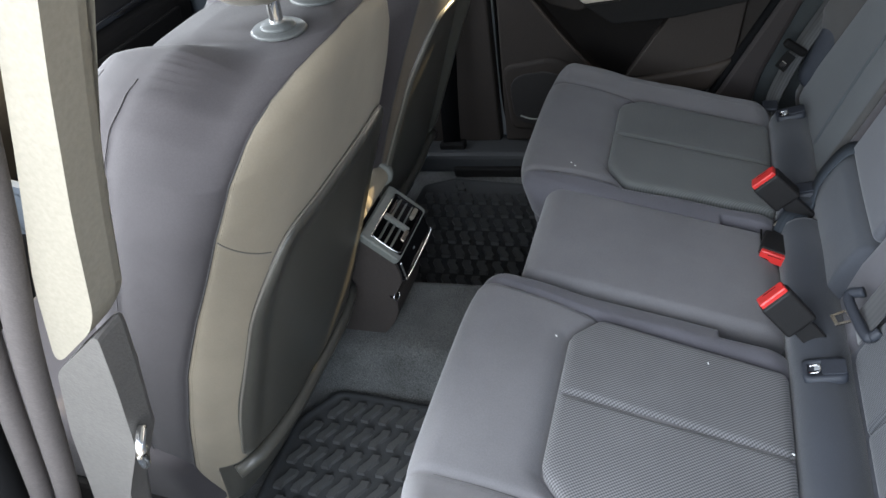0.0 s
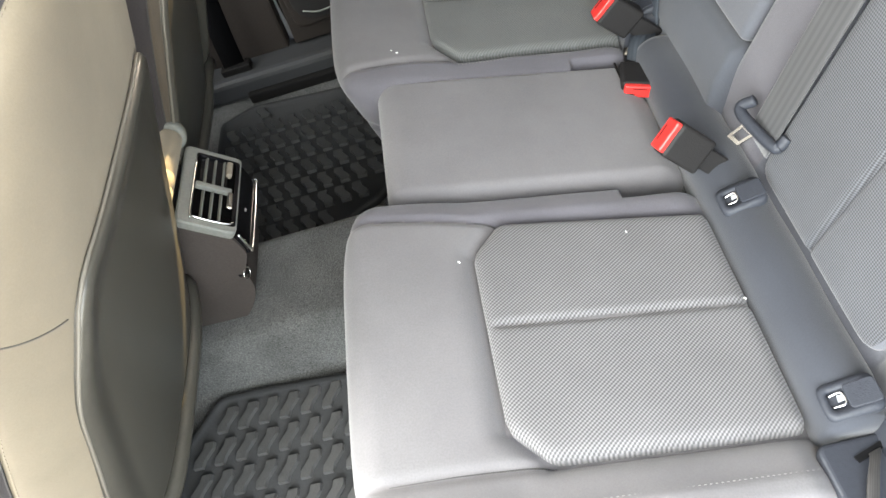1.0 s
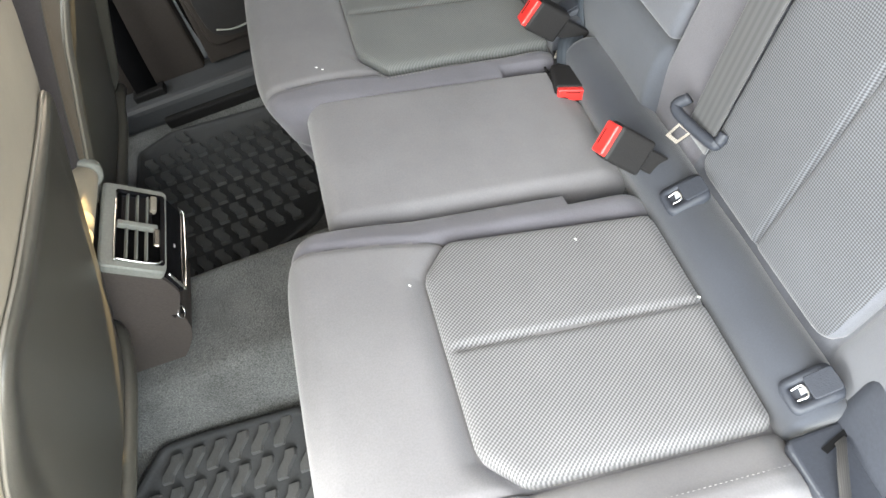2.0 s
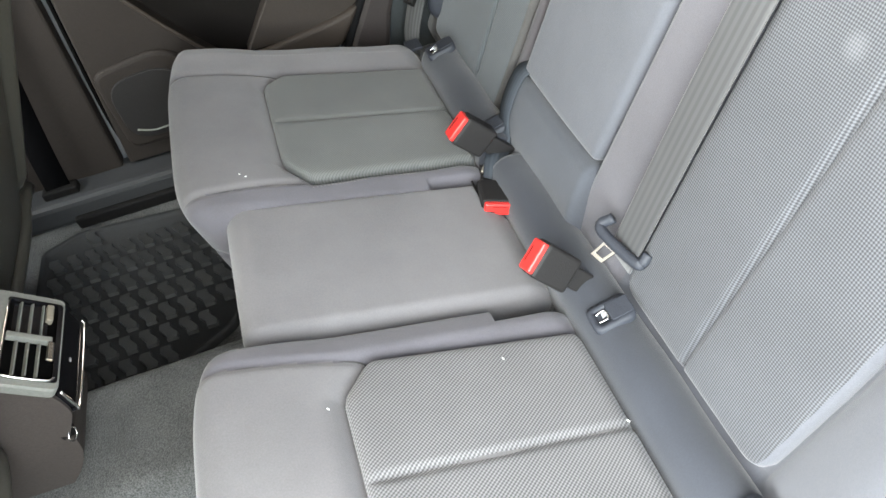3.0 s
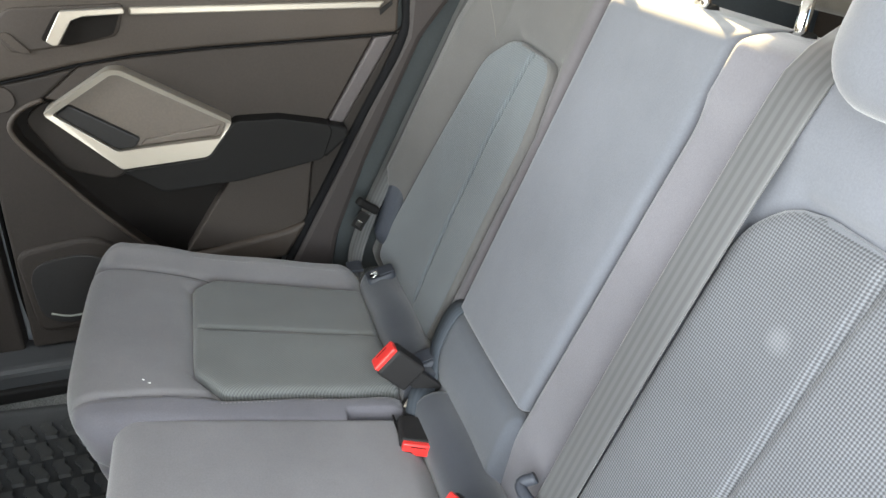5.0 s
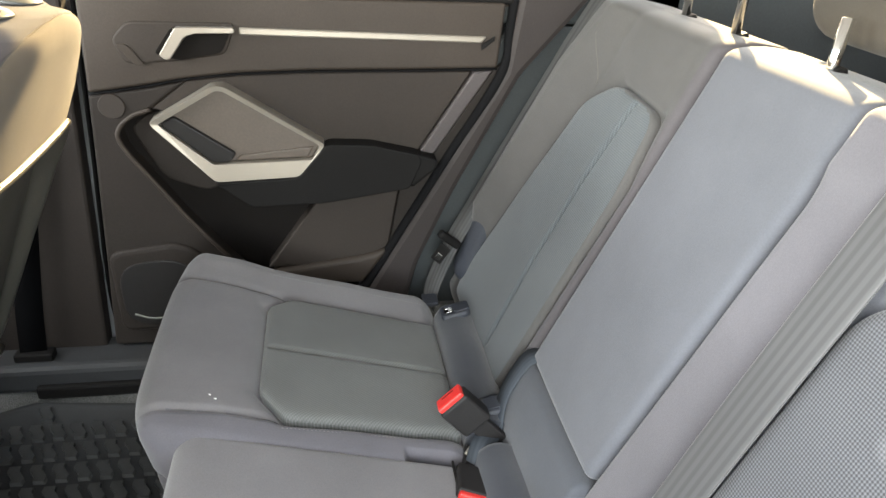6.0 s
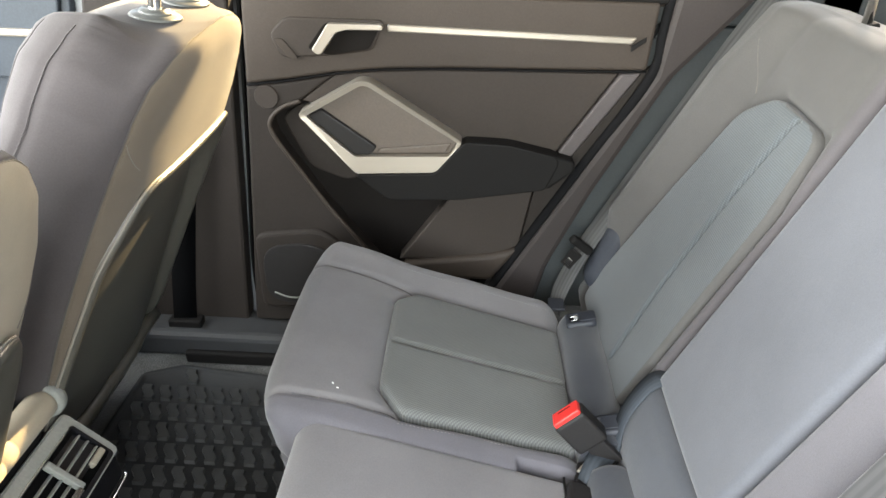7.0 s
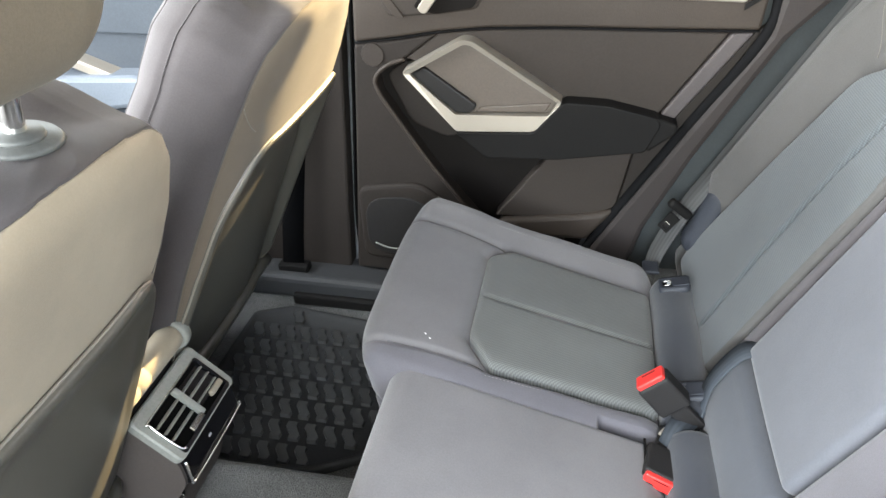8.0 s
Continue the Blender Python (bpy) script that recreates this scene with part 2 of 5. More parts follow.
BELT_BLACK = material("black_belt_webbing", (0.0025, 0.0025, 0.0028), 0.9, spec=0.02)
ASPHALT = carpet("asphalt", (0.09, 0.088, 0.085))
GREY_PAD = fabric("brown_grey_head_restraint_cloth", (0.088, 0.074, 0.056), sheen=0.06)
REAR_PAD = fabric("dark_olive_head_restraint_cloth", (0.056, 0.049, 0.040), sheen=0.05)
COLLAR = plastic("grey_post_collar_plastic", (0.075, 0.078, 0.077), 0.4, 900.0, 0.1)
VOID = material("dark_void", (0.003, 0.003, 0.003), 1.0, spec=0.0)
FOAM = material("black_gap", (0.006, 0.006, 0.0065), 0.95, spec=0.1)
RECESS = plastic("dark_brown_recess_plastic", (0.019, 0.0155, 0.0135), 0.6, spec=0.15)
QUARTER_DARK = plastic("dark_slate_side_trim", (0.030, 0.034, 0.035), 0.6, 700.0, 0.25, 0.2)


# ---- mesh helpers ----
def mesh_of(verts, faces, mat, smooth=True, uvs=None):
    me = bpy.data.meshes.new("mesh")
    me.from_pydata([tuple(map(float, v)) for v in verts], [], [tuple(map(int, f)) for f in faces])
    me.materials.append(mat)
    if smooth:
        me.polygons.foreach_set("use_smooth", [True] * len(me.polygons))
    if uvs is not None:
        layer = me.uv_layers.new(name="uv")
        idx = np.empty(len(me.loops), dtype=np.int32)
        me.loops.foreach_get("vertex_index", idx)
        layer.data.foreach_set("uv", np.asarray(uvs, dtype=np.float32)[idx].ravel())
    me.update()
    return me


def thing(name, label, category, at=(0, 0, 0), group="", kind=""):
    e = new(name)
    e.empty_display_size = 0.05
    e.location = at
    return tagged(e, label, category, group, kind)


def put(name, me, parent=None, label=""):
    """Links a mesh given in world coordinates as one object under a thing or a part."""
    ob = new(name, me)
    if parent is not None:
        ob.parent = parent
        bpy.context.view_layer.update()
        ob.matrix_parent_inverse = parent.matrix_world.inverted()
    if label:
        ob["label"] = label
    return ob


def bm_mesh(bm, mat, smooth=False):
    me = bpy.data.meshes.new("mesh")
    bmesh.ops.recalc_face_normals(bm, faces=bm.faces)
    if smooth:
        for f in bm.faces:
            f.smooth = True
    bm.to_mesh(me)
    bm.free()
    me.materials.append(mat)
    return me


def part(name, bm, mat, parent, label="", smooth=False):
    return put(name, bm_mesh(bm, mat, smooth), parent, label)


def box_bm(lo, hi, bevel=0.004, segs=2, m=None):
    bm = bmesh.new()
    bmesh.ops.create_cube(bm, size=1)
    c = [(a + b) / 2 for a, b in zip(lo, hi)]
    s = [b - a for a, b in zip(lo, hi)]
    bmesh.ops.transform(bm, verts=bm.verts, matrix=Matrix.LocRotScale(c, None, s))
    if bevel:
        bmesh.ops.bevel(bm, geom=bm.edges[:], offset=bevel, segments=segs, profile=0.5, affect="EDGES")
    if m is not None:
        bmesh.ops.transform(bm, verts=bm.verts, matrix=m)
    return bm


def prism_bm(poly, frame_fn, depth, bevel=0.003, segs=2):
    """A plate from a 2D outline; frame_fn(u, v, w) gives the world place, w from 0 to depth."""
    bm = bmesh.new()
    a = [bm.verts.new(frame_fn(u, v, 0)) for u, v in poly]
    b = [bm.verts.new(frame_fn(u, v, depth)) for u, v in poly]
    bm.faces.new(a)
    bm.faces.new(list(reversed(b)))
    n = len(poly)
    for i in range(n):
        bm.faces.new((a[i], b[i], b[(i + 1) % n], a[(i + 1) % n]))
    bmesh.ops.recalc_face_normals(bm, faces=bm.faces)
    if bevel:
        es = [e for e in bm.edges if (e.verts[0] in b and e.verts[1] in b) or (e.verts[0] in a) != (e.verts[1] in a)]
        bmesh.ops.bevel(bm, geom=es, offset=bevel, segments=segs, profile=0.5, affect="EDGES")
    return bm


def round_box(half, r, step):
    """Rounded box as a dense closed grid: vertices (centre at 0) and faces."""
    hx, hy, hz = half
    verts, faces, off = [], [], 0

    def line(h):
        n = max(2, int(round(2 * h / step)))
        return np.linspace(-h, h, n + 1)

    for ax in range(3):
        for sgn in (-1, 1):
            i, j = [k for k in range(3) if k != ax]
            A, B = np.meshgrid(line(half[i]), line(half[j]), indexing="ij")
            P = np.zeros((*A.shape, 3))
            P[..., i], P[..., j], P[..., ax] = A, B, sgn * half[ax]
            nu, nv = A.shape
            verts.append(P.reshape(-1, 3))
            k = off + np.arange(nu * nv).reshape(nu, nv)
            q = np.stack([k[:-1, :-1], k[1:, :-1], k[1:, 1:], k[:-1, 1:]], -1).reshape(-1, 4)
            flip = (sgn > 0) ^ (ax == 1)
            faces.append(q if flip else q[:, ::-1])
            off += nu * nv
    V, F = np.concatenate(verts), np.concatenate(faces)
    key = np.round(V * 1e5).astype(np.int64)
    _, first, inv = np.unique(key, axis=0, return_index=True, return_inverse=True)
    V, F = V[first], np.asarray(inv).reshape(-1)[F]
    rr = np.minimum(np.array([r, r, r] if np.isscalar(r) else r), np.array(half) * 0.98)
    core = np.clip(V, -(np.array(half) - rr), np.array(half) - rr)
    d = (V - core) / rr
    n = np.linalg.norm(d, axis=1, keepdims=True)
    m = np.max(np.abs(d), axis=1, keepdims=True)
    d = np.where(n > 1e-9, d / np.maximum(n, 1e-9) * m, d)
    return core + d * rr, F


def seg_dist(px, py, pts):
    """Distance of many points to a polyline."""
    best = np.full(px.shape, 9.0)
    for (ax, ay), (bx, by) in zip(pts[:-1], pts[1:]):
        dx, dy = bx - ax, by - ay
        t = np.clip(((px - ax) * dx + (py - ay) * dy) / (dx * dx + dy * dy), 0, 1)
        best = np.minimum(best, np.hypot(px - ax - t * dx, py - ay - t * dy))
    return best


def within(px, py, poly):
    """Which places lie inside a closed outline."""
    px, py = np.broadcast_arrays(np.asarray(px, float), np.asarray(py, float))
    inside = np.zeros(px.shape, bool)
    for (a, b), (c, d) in zip(poly, poly[1:] + poly[:1]):
        if b != d:
            inside ^= ((b > py) != (d > py)) & (px < (c - a) * (py - b) / (d - b) + a)
    return inside


def rounded_outline(poly, r=0.02, n=5):
    out = []
    k = len(poly)
    for i in range(k):
        p, a, b = Vector(poly[i]), Vector(poly[i - 1]), Vector(poly[(i + 1) % k])
        u, w = (a - p), (b - p)
        q = min(r, u.length * 0.45, w.length * 0.45)
        u, w = p + u.normalized() * q, p + w.normalized() * q
        for j in range(n + 1):
            t = j / n
            out.append(tuple((1 - t) ** 2 * u + 2 * t * (1 - t) * p + t * t * w))
    return out


def dense(poly, step):
    out = []
    for i, p in enumerate(poly):
        q = poly[(i + 1) % len(poly)]
        n = max(1, int(math.dist(p, q) / step))
        out += [(p[0] + (q[0] - p[0]) * j / n, p[1] + (q[1] - p[1]) * j / n) for j in range(n)]
    return out


def patch(poly, lift, place, mat, across=0.003, along=0.004, edge=0.006, hem=None):
    """A padded panel inside a convex outline: place(u, v, h) gives world points, lift(u, v) the padding; the rim turns down.
    Rows run at constant u from one side of the outline to the other."""
    rim = np.array(dense(poly, 0.004))
    closed = [tuple(p) for p in poly] + [tuple(poly[0])]
    u0, u1 = rim[:, 0].min(), rim[:, 0].max()
    us = np.linspace(u0 + 2e-4, u1 - 2e-4, max(8, int((u1 - u0) / along)))
    nc = max(8, int((rim[:, 1].max() - rim[:, 1].min()) / across))
    U, W = [], []
    for u in us:
        hits = []
        for (a, b), (c, d) in zip(closed[:-1], closed[1:]):
            if (a - u) * (c - u) <= 0 and a != c:
                hits.append(b + (d - b) * (u - a) / (c - a))
        U.append(np.full(nc, u))
        W.append(np.linspace(min(hits), max(hits), nc))
    U, W = np.array(U), np.array(W)
    d = seg_dist(U, W, closed)
    H = lift(U, W) - edge * np.exp(-d / 0.0045)
    top = place(U.ravel(), W.ravel(), H.ravel())
    low = place(U.ravel(), W.ravel(), (H - 0.014).ravel())
    nr = len(us)
    k = np.arange(nr * nc).reshape(nr, nc)
    F = [tuple(q) for q in np.stack([k[:-1, :-1], k[1:, :-1], k[1:, 1:], k[:-1, 1:]], -1).reshape(-1, 4)]
    loop = list(k[0, :]) + list(k[1:, -1]) + list(k[-1, -2::-1]) + list(k[1:-1, 0][::-1])
    base = nr * nc
    skirt = low[np.array(loop)]
    m = len(loop)
    F += [(loop[q], loop[(q + 1) % m], base + (q + 1) % m, base + q) for q in range(m)]
    me = mesh_of(np.concatenate([top, skirt]), F, mat)
    if hem:
        me.materials.append(hem)
        fd = d[:-1, :-1].ravel() < 0.004
        me.polygons.foreach_set("material_index", np.concatenate([fd, np.ones(m, bool)]).astype(np.int32))
    return me


def tube_path(pts, r, mat, seg=8, closed=False):
    """A round cord along points."""
    pts = [Vector(p) for p in pts]
    vs, fs = [], []
    n = len(pts)
    ref = Vector((0.13, 0.2, 0.97))
    for i, p in enumerate(pts):
        a = pts[(i - 1) % n] if closed else pts[max(0, i - 1)]
        b = pts[(i + 1) % n] if closed else pts[min(n - 1, i + 1)]
        t = (b - a).normalized()
        s = t.cross(ref).normalized()
        u = s.cross(t)
        for k in range(seg):
            ang = math.tau * k / seg
            vs.append(p + (s * math.cos(ang) + u * math.sin(ang)) * r)
    for i in range(n if closed else n - 1):
        for k in range(seg):
            a, b = i * seg + k, i * seg + (k + 1) % seg
            c, d = ((i + 1) % n) * seg + (k + 1) % seg, ((i + 1) % n) * seg + k
            fs.append((a, b, c, d))
    if not closed:
        fs += [tuple(reversed(range(seg))), tuple(range((n - 1) * seg, n * seg))]
    return mesh_of(vs, fs, mat)


def spline(pts, n=12):
    """Smooth points through a few given ones."""
    P = [Vector(p) for p in pts]
    P = [2 * P[0] - P[1]] + P + [2 * P[-1] - P[-2]]
    out = []
    for i in range(1, len(P) - 2):
        for j in range(n):
            t = j / n
            a, b, c, d = P[i - 1], P[i], P[i + 1], P[i + 2]
            out.append(0.5 * (2 * b + (c - a) * t + (2 * a - 5 * b + 4 * c - d) * t * t + (3 * b - a - 3 * c + d) * t ** 3))
    return out + [P[-2]]


def ribbon(pts, width_dirs, width, thick, mat):
    """A strap along points; width_dirs: its sideways direction at each point. The uv's x runs across it."""
    vs, fs, uvs = [], [], []
    n = len(pts)
    acc = 0.0
    for i in range(n):
        p, w = Vector(pts[i]), Vector(width_dirs[i]).normalized()
        t = (Vector(pts[min(n - 1, i + 1)]) - Vector(pts[max(0, i - 1)])).normalized()
        nn = t.cross(w).normalized()
        if i:
            acc += (p - Vector(pts[i - 1])).length
        for k, (a, h) in enumerate(((-1, -1), (-1, 0.4), (-0.9, 1), (0, 1), (0.9, 1), (1, 0.4), (1, -1), (0, -1))):
            vs.append(p + w * a * width / 2 + nn * h * thick / 2)
            uvs.append(((a + 1) / 2, acc / width))
    for i in range(n - 1):
        for k in range(8):
            fs.append((i * 8 + k, i * 8 + (k + 1) % 8, (i + 1) * 8 + (k + 1) % 8, (i + 1) * 8 + k))
    fs += [tuple(reversed(range(8))), tuple(range((n - 1) * 8, n * 8))]
    return mesh_of(vs, fs, mat, uvs=uvs)


def second(me, mat, test):
    """Gives the faces whose centres pass the test a second cloth."""
    me.materials.append(mat)
    c = np.empty(len(me.polygons) * 3)
    me.polygons.foreach_get("center", c)
    me.polygons.foreach_set("material_index", test(c.reshape(-1, 3)).astype(np.int32))
    return me


def solid(half, r, step, fn, mat):
    V, F = round_box(half, r, step)
    return mesh_of(fn(V), F, mat)


MID = 0.785  # the car's middle plane


def mirror_y(y):
    return 2 * MID - y


def dashes(pts, mat, length=0.0032, gap=0.0022, r=0.0007):
    """A row of short thread stitches along points, one mesh."""
    P = [Vector(p) for p in pts]
    vs, fs = [], []
    acc, due = 0.0, 0.0
    for a, b in zip(P[:-1], P[1:]):
        d = b - a
        L = d.length
        t = d.normalized()
        s = t.cross(Vector((0.1, 0.3, 0.95))).normalized()
        u = s.cross(t)
        while due < acc + L:
            o = a + t * (due - acc)
            k = len(vs)
            for q, f in ((0, 0.4), (0.25, 1.0), (0.75, 1.0), (1, 0.4)):
                for c, e in ((-1, 0), (0, 1), (1, 0), (0, -1)):
                    vs.append(o + t * length * q + (s * c + u * e) * r * f)
            for j in range(3):
                for m in range(4):
                    fs.append((k + j * 4 + m, k + j * 4 + (m + 1) % 4, k + j * 4 + 4 + (m + 1) % 4, k + j * 4 + 4 + m))
            due += length + gap
        acc += L
    return mesh_of(vs, fs, mat)


# ---- body shell and floor ----
def slab(name, lo, hi, mat, label, category, bevel=0.006):
    ob = put(name, bm_mesh(box_bm(lo, hi, bevel), mat))
    return tagged(ob, label, category, kind="structure")


def floor_z(y):
    d = np.abs(np.asarray(y) - MID)
    t = np.clip((0.150 - d) / 0.055, 0, 1)
    e = np.clip((d - 0.60) / 0.07, 0, 1)
    return 0.042 + 0.10 * t * t * (3 - 2 * t) + 0.05 * e * e


def build_floor():
    xs, ys = np.linspace(-0.95, 0.85, 100), np.linspace(0.05, 1.52, 110)
    X, Y = np.meshgrid(xs, ys, indexing="ij")
    heel = 0.10 * np.clip((X - 0.36) / 0.12, 0, 1)
    Z = floor_z(Y) + heel + 0.0015 * np.sin(31 * X + 17 * Y) * np.sin(23 * Y - 9 * X)
    k = np.arange(X.size).reshape(X.shape)
    F = np.stack([k[:-1, :-1], k[1:, :-1], k[1:, 1:], k[:-1, 1:]], -1).reshape(-1, 4)
    top = np.stack([X, Y, Z], -1).reshape(-1, 3)
    ob = put("floor", mesh_of(top, F, CARPET))
    tagged(ob, "charcoal carpeted cabin floor with raised centre tunnel", "floor", kind="structure")
    slab("floor_pan", (-1.0, 0.02, -0.06), (2.0, 1.56, 0.03), PAINT, "painted steel floor pan under the carpet", "floor")


build_floor()
ground = put("ground", mesh_of([(-60, -60, -0.36), (60, -60, -0.36), (60, 60, -0.36), (-60, 60, -0.36)], [(0, 1, 2, 3)], ASPHALT))
tagged(ground, "sunlit grey asphalt ground outside the car", "ground", kind="structure")

slab("roof", (-0.62, 0.10, 1.31), (1.85, 1.47, 1.34), HEADLINER, "light cloth headliner under the car roof", "roof", 0.012)
# unseen rail, hung low to hold sun off the far front seat's top
slab("roof_rail", (-0.70, 1.43, 1.157), (1.20, 1.50, 1.33), HEADLINER, "unseen roof rail above the far windows, lowered to cut the sun", "roof rail", 0.012)
slab("roof_rail", (-0.70, 0.07, 1.235), (1.80, 0.14, 1.33), HEADLINER, "light trimmed roof rail above the open doorway", "roof rail", 0.012)
slab("body_side", (-1.10, 1.545, -0.20), (2.0, 1.60, 0.83), PAINT, "silver painted outer body side", "car body")
slab("body_side", (1.02, -0.03, -0.20), (2.0, 0.03, 0.85), PAINT, "silver painted rear wing beside the doorway", "car body")
slab("body_side", (-1.10, -0.03, -0.20), (0.02, 0.03, 0.85), PAINT, "silver painted closed front door", "car door")
slab("rocker", (-0.2, 0.0, -0.16), (0.95, 0.13, 0.10), PLASTIC, "black plastic door sill of the open doorway", "door sill", 0.02)
slab("tailgate", (1.93, 0.06, 0.30), (1.99, 1.52, 0.98), PLASTIC_SOFT, "dark plastic trimmed tailgate below the rear window", "tailgate")
slab("cargo_floor", (1.20, 0.05, 0.42), (1.95, 1.53, 0.46), CARPET, "dark carpeted boot floor", "boot floor")
slab("bulkhead", (-1.12, 0.0, 0.0), (-1.06, 1.56, 0.62), PLASTIC, "dark bulkhead ahead of the front seats", "bulkhead")
slab("seat_base_panel", (0.42, 0.07, 0.03), (0.46, 1.50, 0.20), CARPET, "carpeted step under the rear bench", "seat base")


def side_plate(poly, y, depth, mat, bevel=0.004):
    return prism_bm(poly, lambda u, v, w: (u, y - w, v), depth, bevel)


def structure_plate(name, poly, y, depth, mat, label, category, bevel=0.006):
    ob = put(name, bm_mesh(side_plate(poly, y, depth, mat, bevel), mat))
    return tagged(ob, label, category, kind="structure")


# far pillars and quarter trim
structure_plate("pillar_b", [(-0.24, 0.12), (0.105, 0.12), (0.142, 0.86), (0.13, 1.25), (-0.02, 1.25), (-0.12, 0.86)], 1.53, 0.035,
                TRIM_SHADED, "plastic trim of the far centre pillar, shade in its dark colour", "pillar")
structure_plate("pillar_c", [(0.90, 0.80), (1.26, 0.80), (1.285, 1.26), (0.98, 1.26)], 1.535, 0.03, QUARTER_DARK, "dark slate lining of the far rear pillar", "pillar")
structure_plate("pillar_d", [(1.60, 0.80), (1.93, 0.80), (1.80, 1.28), (1.62, 1.28)], 1.53, 0.05, PLASTIC_SOFT, "dark trim of the far tail pillar", "pillar")
structure_plate("side_lining", [(0.70, 0.12), (1.30, 0.12), (1.93, 0.40), (1.93, 0.93), (1.20, 0.93), (1.18, 0.797), (0.92, 0.797), (0.80, 0.55)], 1.535, 0.03, QUARTER_DARK, "dark slate lining behind the rear seat's belt", "side trim", 0.004)
structure_plate("quarter_trim", [(0.975, 1.26), (0.935, 0.88), (0.915, 0.715), (0.655, 0.25), (0.62, 0.12), (0.72, 0.12), (0.760, 0.304), (0.833, 0.477), (0.948, 0.708), (1.067, 0.85), (1.16, 1.00), (1.21, 1.26)], 1.505, 0.028,
                QUARTER_PLUM, "brown-grey plastic wheel-arch trim beside the rear seat", "side trim", 0.012)
# unseen wide plate; its front edge bounds the sunlit strip on the far seat
structure_plate("window_plate", [(0.470, 0.83), (0.985, 0.83), (1.06, 1.24), (0.503, 1.24)], 1.53, 0.03, PLASTIC_SOFT, "unseen plate added in the far window to narrow the sun", "window frame")
structure_plate("window_plate", [(0.12, 0.83), (0.19, 0.83), (0.20, 1.24), (0.12, 1.24)], 1.53, 0.03, PLASTIC, "black front upright of the far window frame", "window frame")
# out of view; added to keep sun off the dashboard's far part
structure_plate("pillar_a_sun_block", [(-1.05, 0.86), (-0.42, 0.86), (-0.70, 1.27), (-1.05, 1.27)], 1.54, 0.04, HEADLINER, "unseen plate added at the far windscreen pillar to block the sun", "pillar")
# near pillars
structure_plate("pillar_c_near", [(1.02, 0.85), (1.24, 0.85), (1.30, 1.26), (1.08, 1.26)], 0.13, 0.06, PLASTIC_SOFT, "dark trim of the rear pillar by the doorway", "pillar")
structure_plate("pillar_d_near", [(1.60, 0.80), (1.93, 0.80), (1.80, 1.28), (1.62, 1.28)], 0.11, 0.05, PLASTIC_SOFT, "dark trim of the tail pillar by the doorway", "pillar")
structure_plate("quarter_trim_near", [(0.98, 0.86), (0.93, 0.60), (0.80, 0.10), (1.93, 0.12), (1.93, 0.86)], 0.115, 0.06, PLASTIC_SOFT,
                "dark plastic wheel-arch trim beside the doorway", "side trim", 0.012)


def build_near_pillar():
    """Near centre pillar: cream upper trim, grey lower trim, rubber door seals."""
    p = thing("pillar_b_near", "cream upper and grey lower centre pillar trim with rubber seals", "pillar", (0.15, 0.09, 0.1), kind="structure")
    up = [(0.186, 0.785), (0.256, 0.835), (0.295, 0.923), (0.339, 1.012), (0.395, 1.115), (0.47, 1.27), (0.43, 1.27), (0.345, 1.075), (0.280, 0.962), (0.227, 0.874)]
    part("upper_trim", prism_bm(up, lambda u, v, w: (u, 0.085 + w, v), 0.045, 0.020, 4), CREAM, p, "sunlit cream plastic upper trim")
    low = [(-0.12, 0.10), (-0.02, 0.10), (0.06, 0.40), (0.155, 0.607), (0.209, 0.689), (0.238, 0.772), (0.256, 0.831), (0.186, 0.781), (0.144, 0.698), (0.098, 0.585), (0.0, 0.38)]
    part("lower_trim", prism_bm(low, lambda u, v, w: (u, 0.082 + w, v), 0.034, 0.010, 3), PILLAR_GREY, p, "grey-brown plastic lower trim")
    for dx, y, r, m in ((-0.016, 0.082, 0.011, SEAL_GREY), (-0.040, 0.072, 0.010, SEAL_GREY), (-0.072, 0.060, 0.017, FOAM)):
        pts = spline([(-0.12 + dx, y, 0.10), (0.0 + dx, y, 0.42), (0.098 + dx, y, 0.62), (0.186 + dx, y, 0.80), (0.280 + dx, y, 0.97), (0.43 + dx, y, 1.27)])
        put("door_seal", tube_path(pts, r, m, 12), p, "grey-brown rubber door seal" if m is SEAL_GREY else "black rubber door seal")
    put("striker", tube_path(spline([(0.205, 0.090, 0.680), (0.222, 0.074, 0.684), (0.229, 0.074, 0.706), (0.222, 0.090, 0.712)], 6), 0.0042, STEEL), p, "bright steel striker loop")


build_near_pillar()


def build_far_sill():
    s = thing("door_sill", "grey plastic sill strip under the far door", "door sill", (0.1, 1.46, 0.1), kind="structure")
    part("sill_cover", box_bm((-0.30, 1.425, 0.06), (0.80, 1.535, 0.125), 0.016, 3), SILL, s)
    part("sill_lip", box_bm((-0.02, 1.412, 0.055), (0.35, 1.43, 0.085), 0.006, 2), PLASTIC, s)


build_far_sill()


# ---- rear bench ----
def cushion_z(x):
    return 0.352 - 0.27 * (x - 0.5)


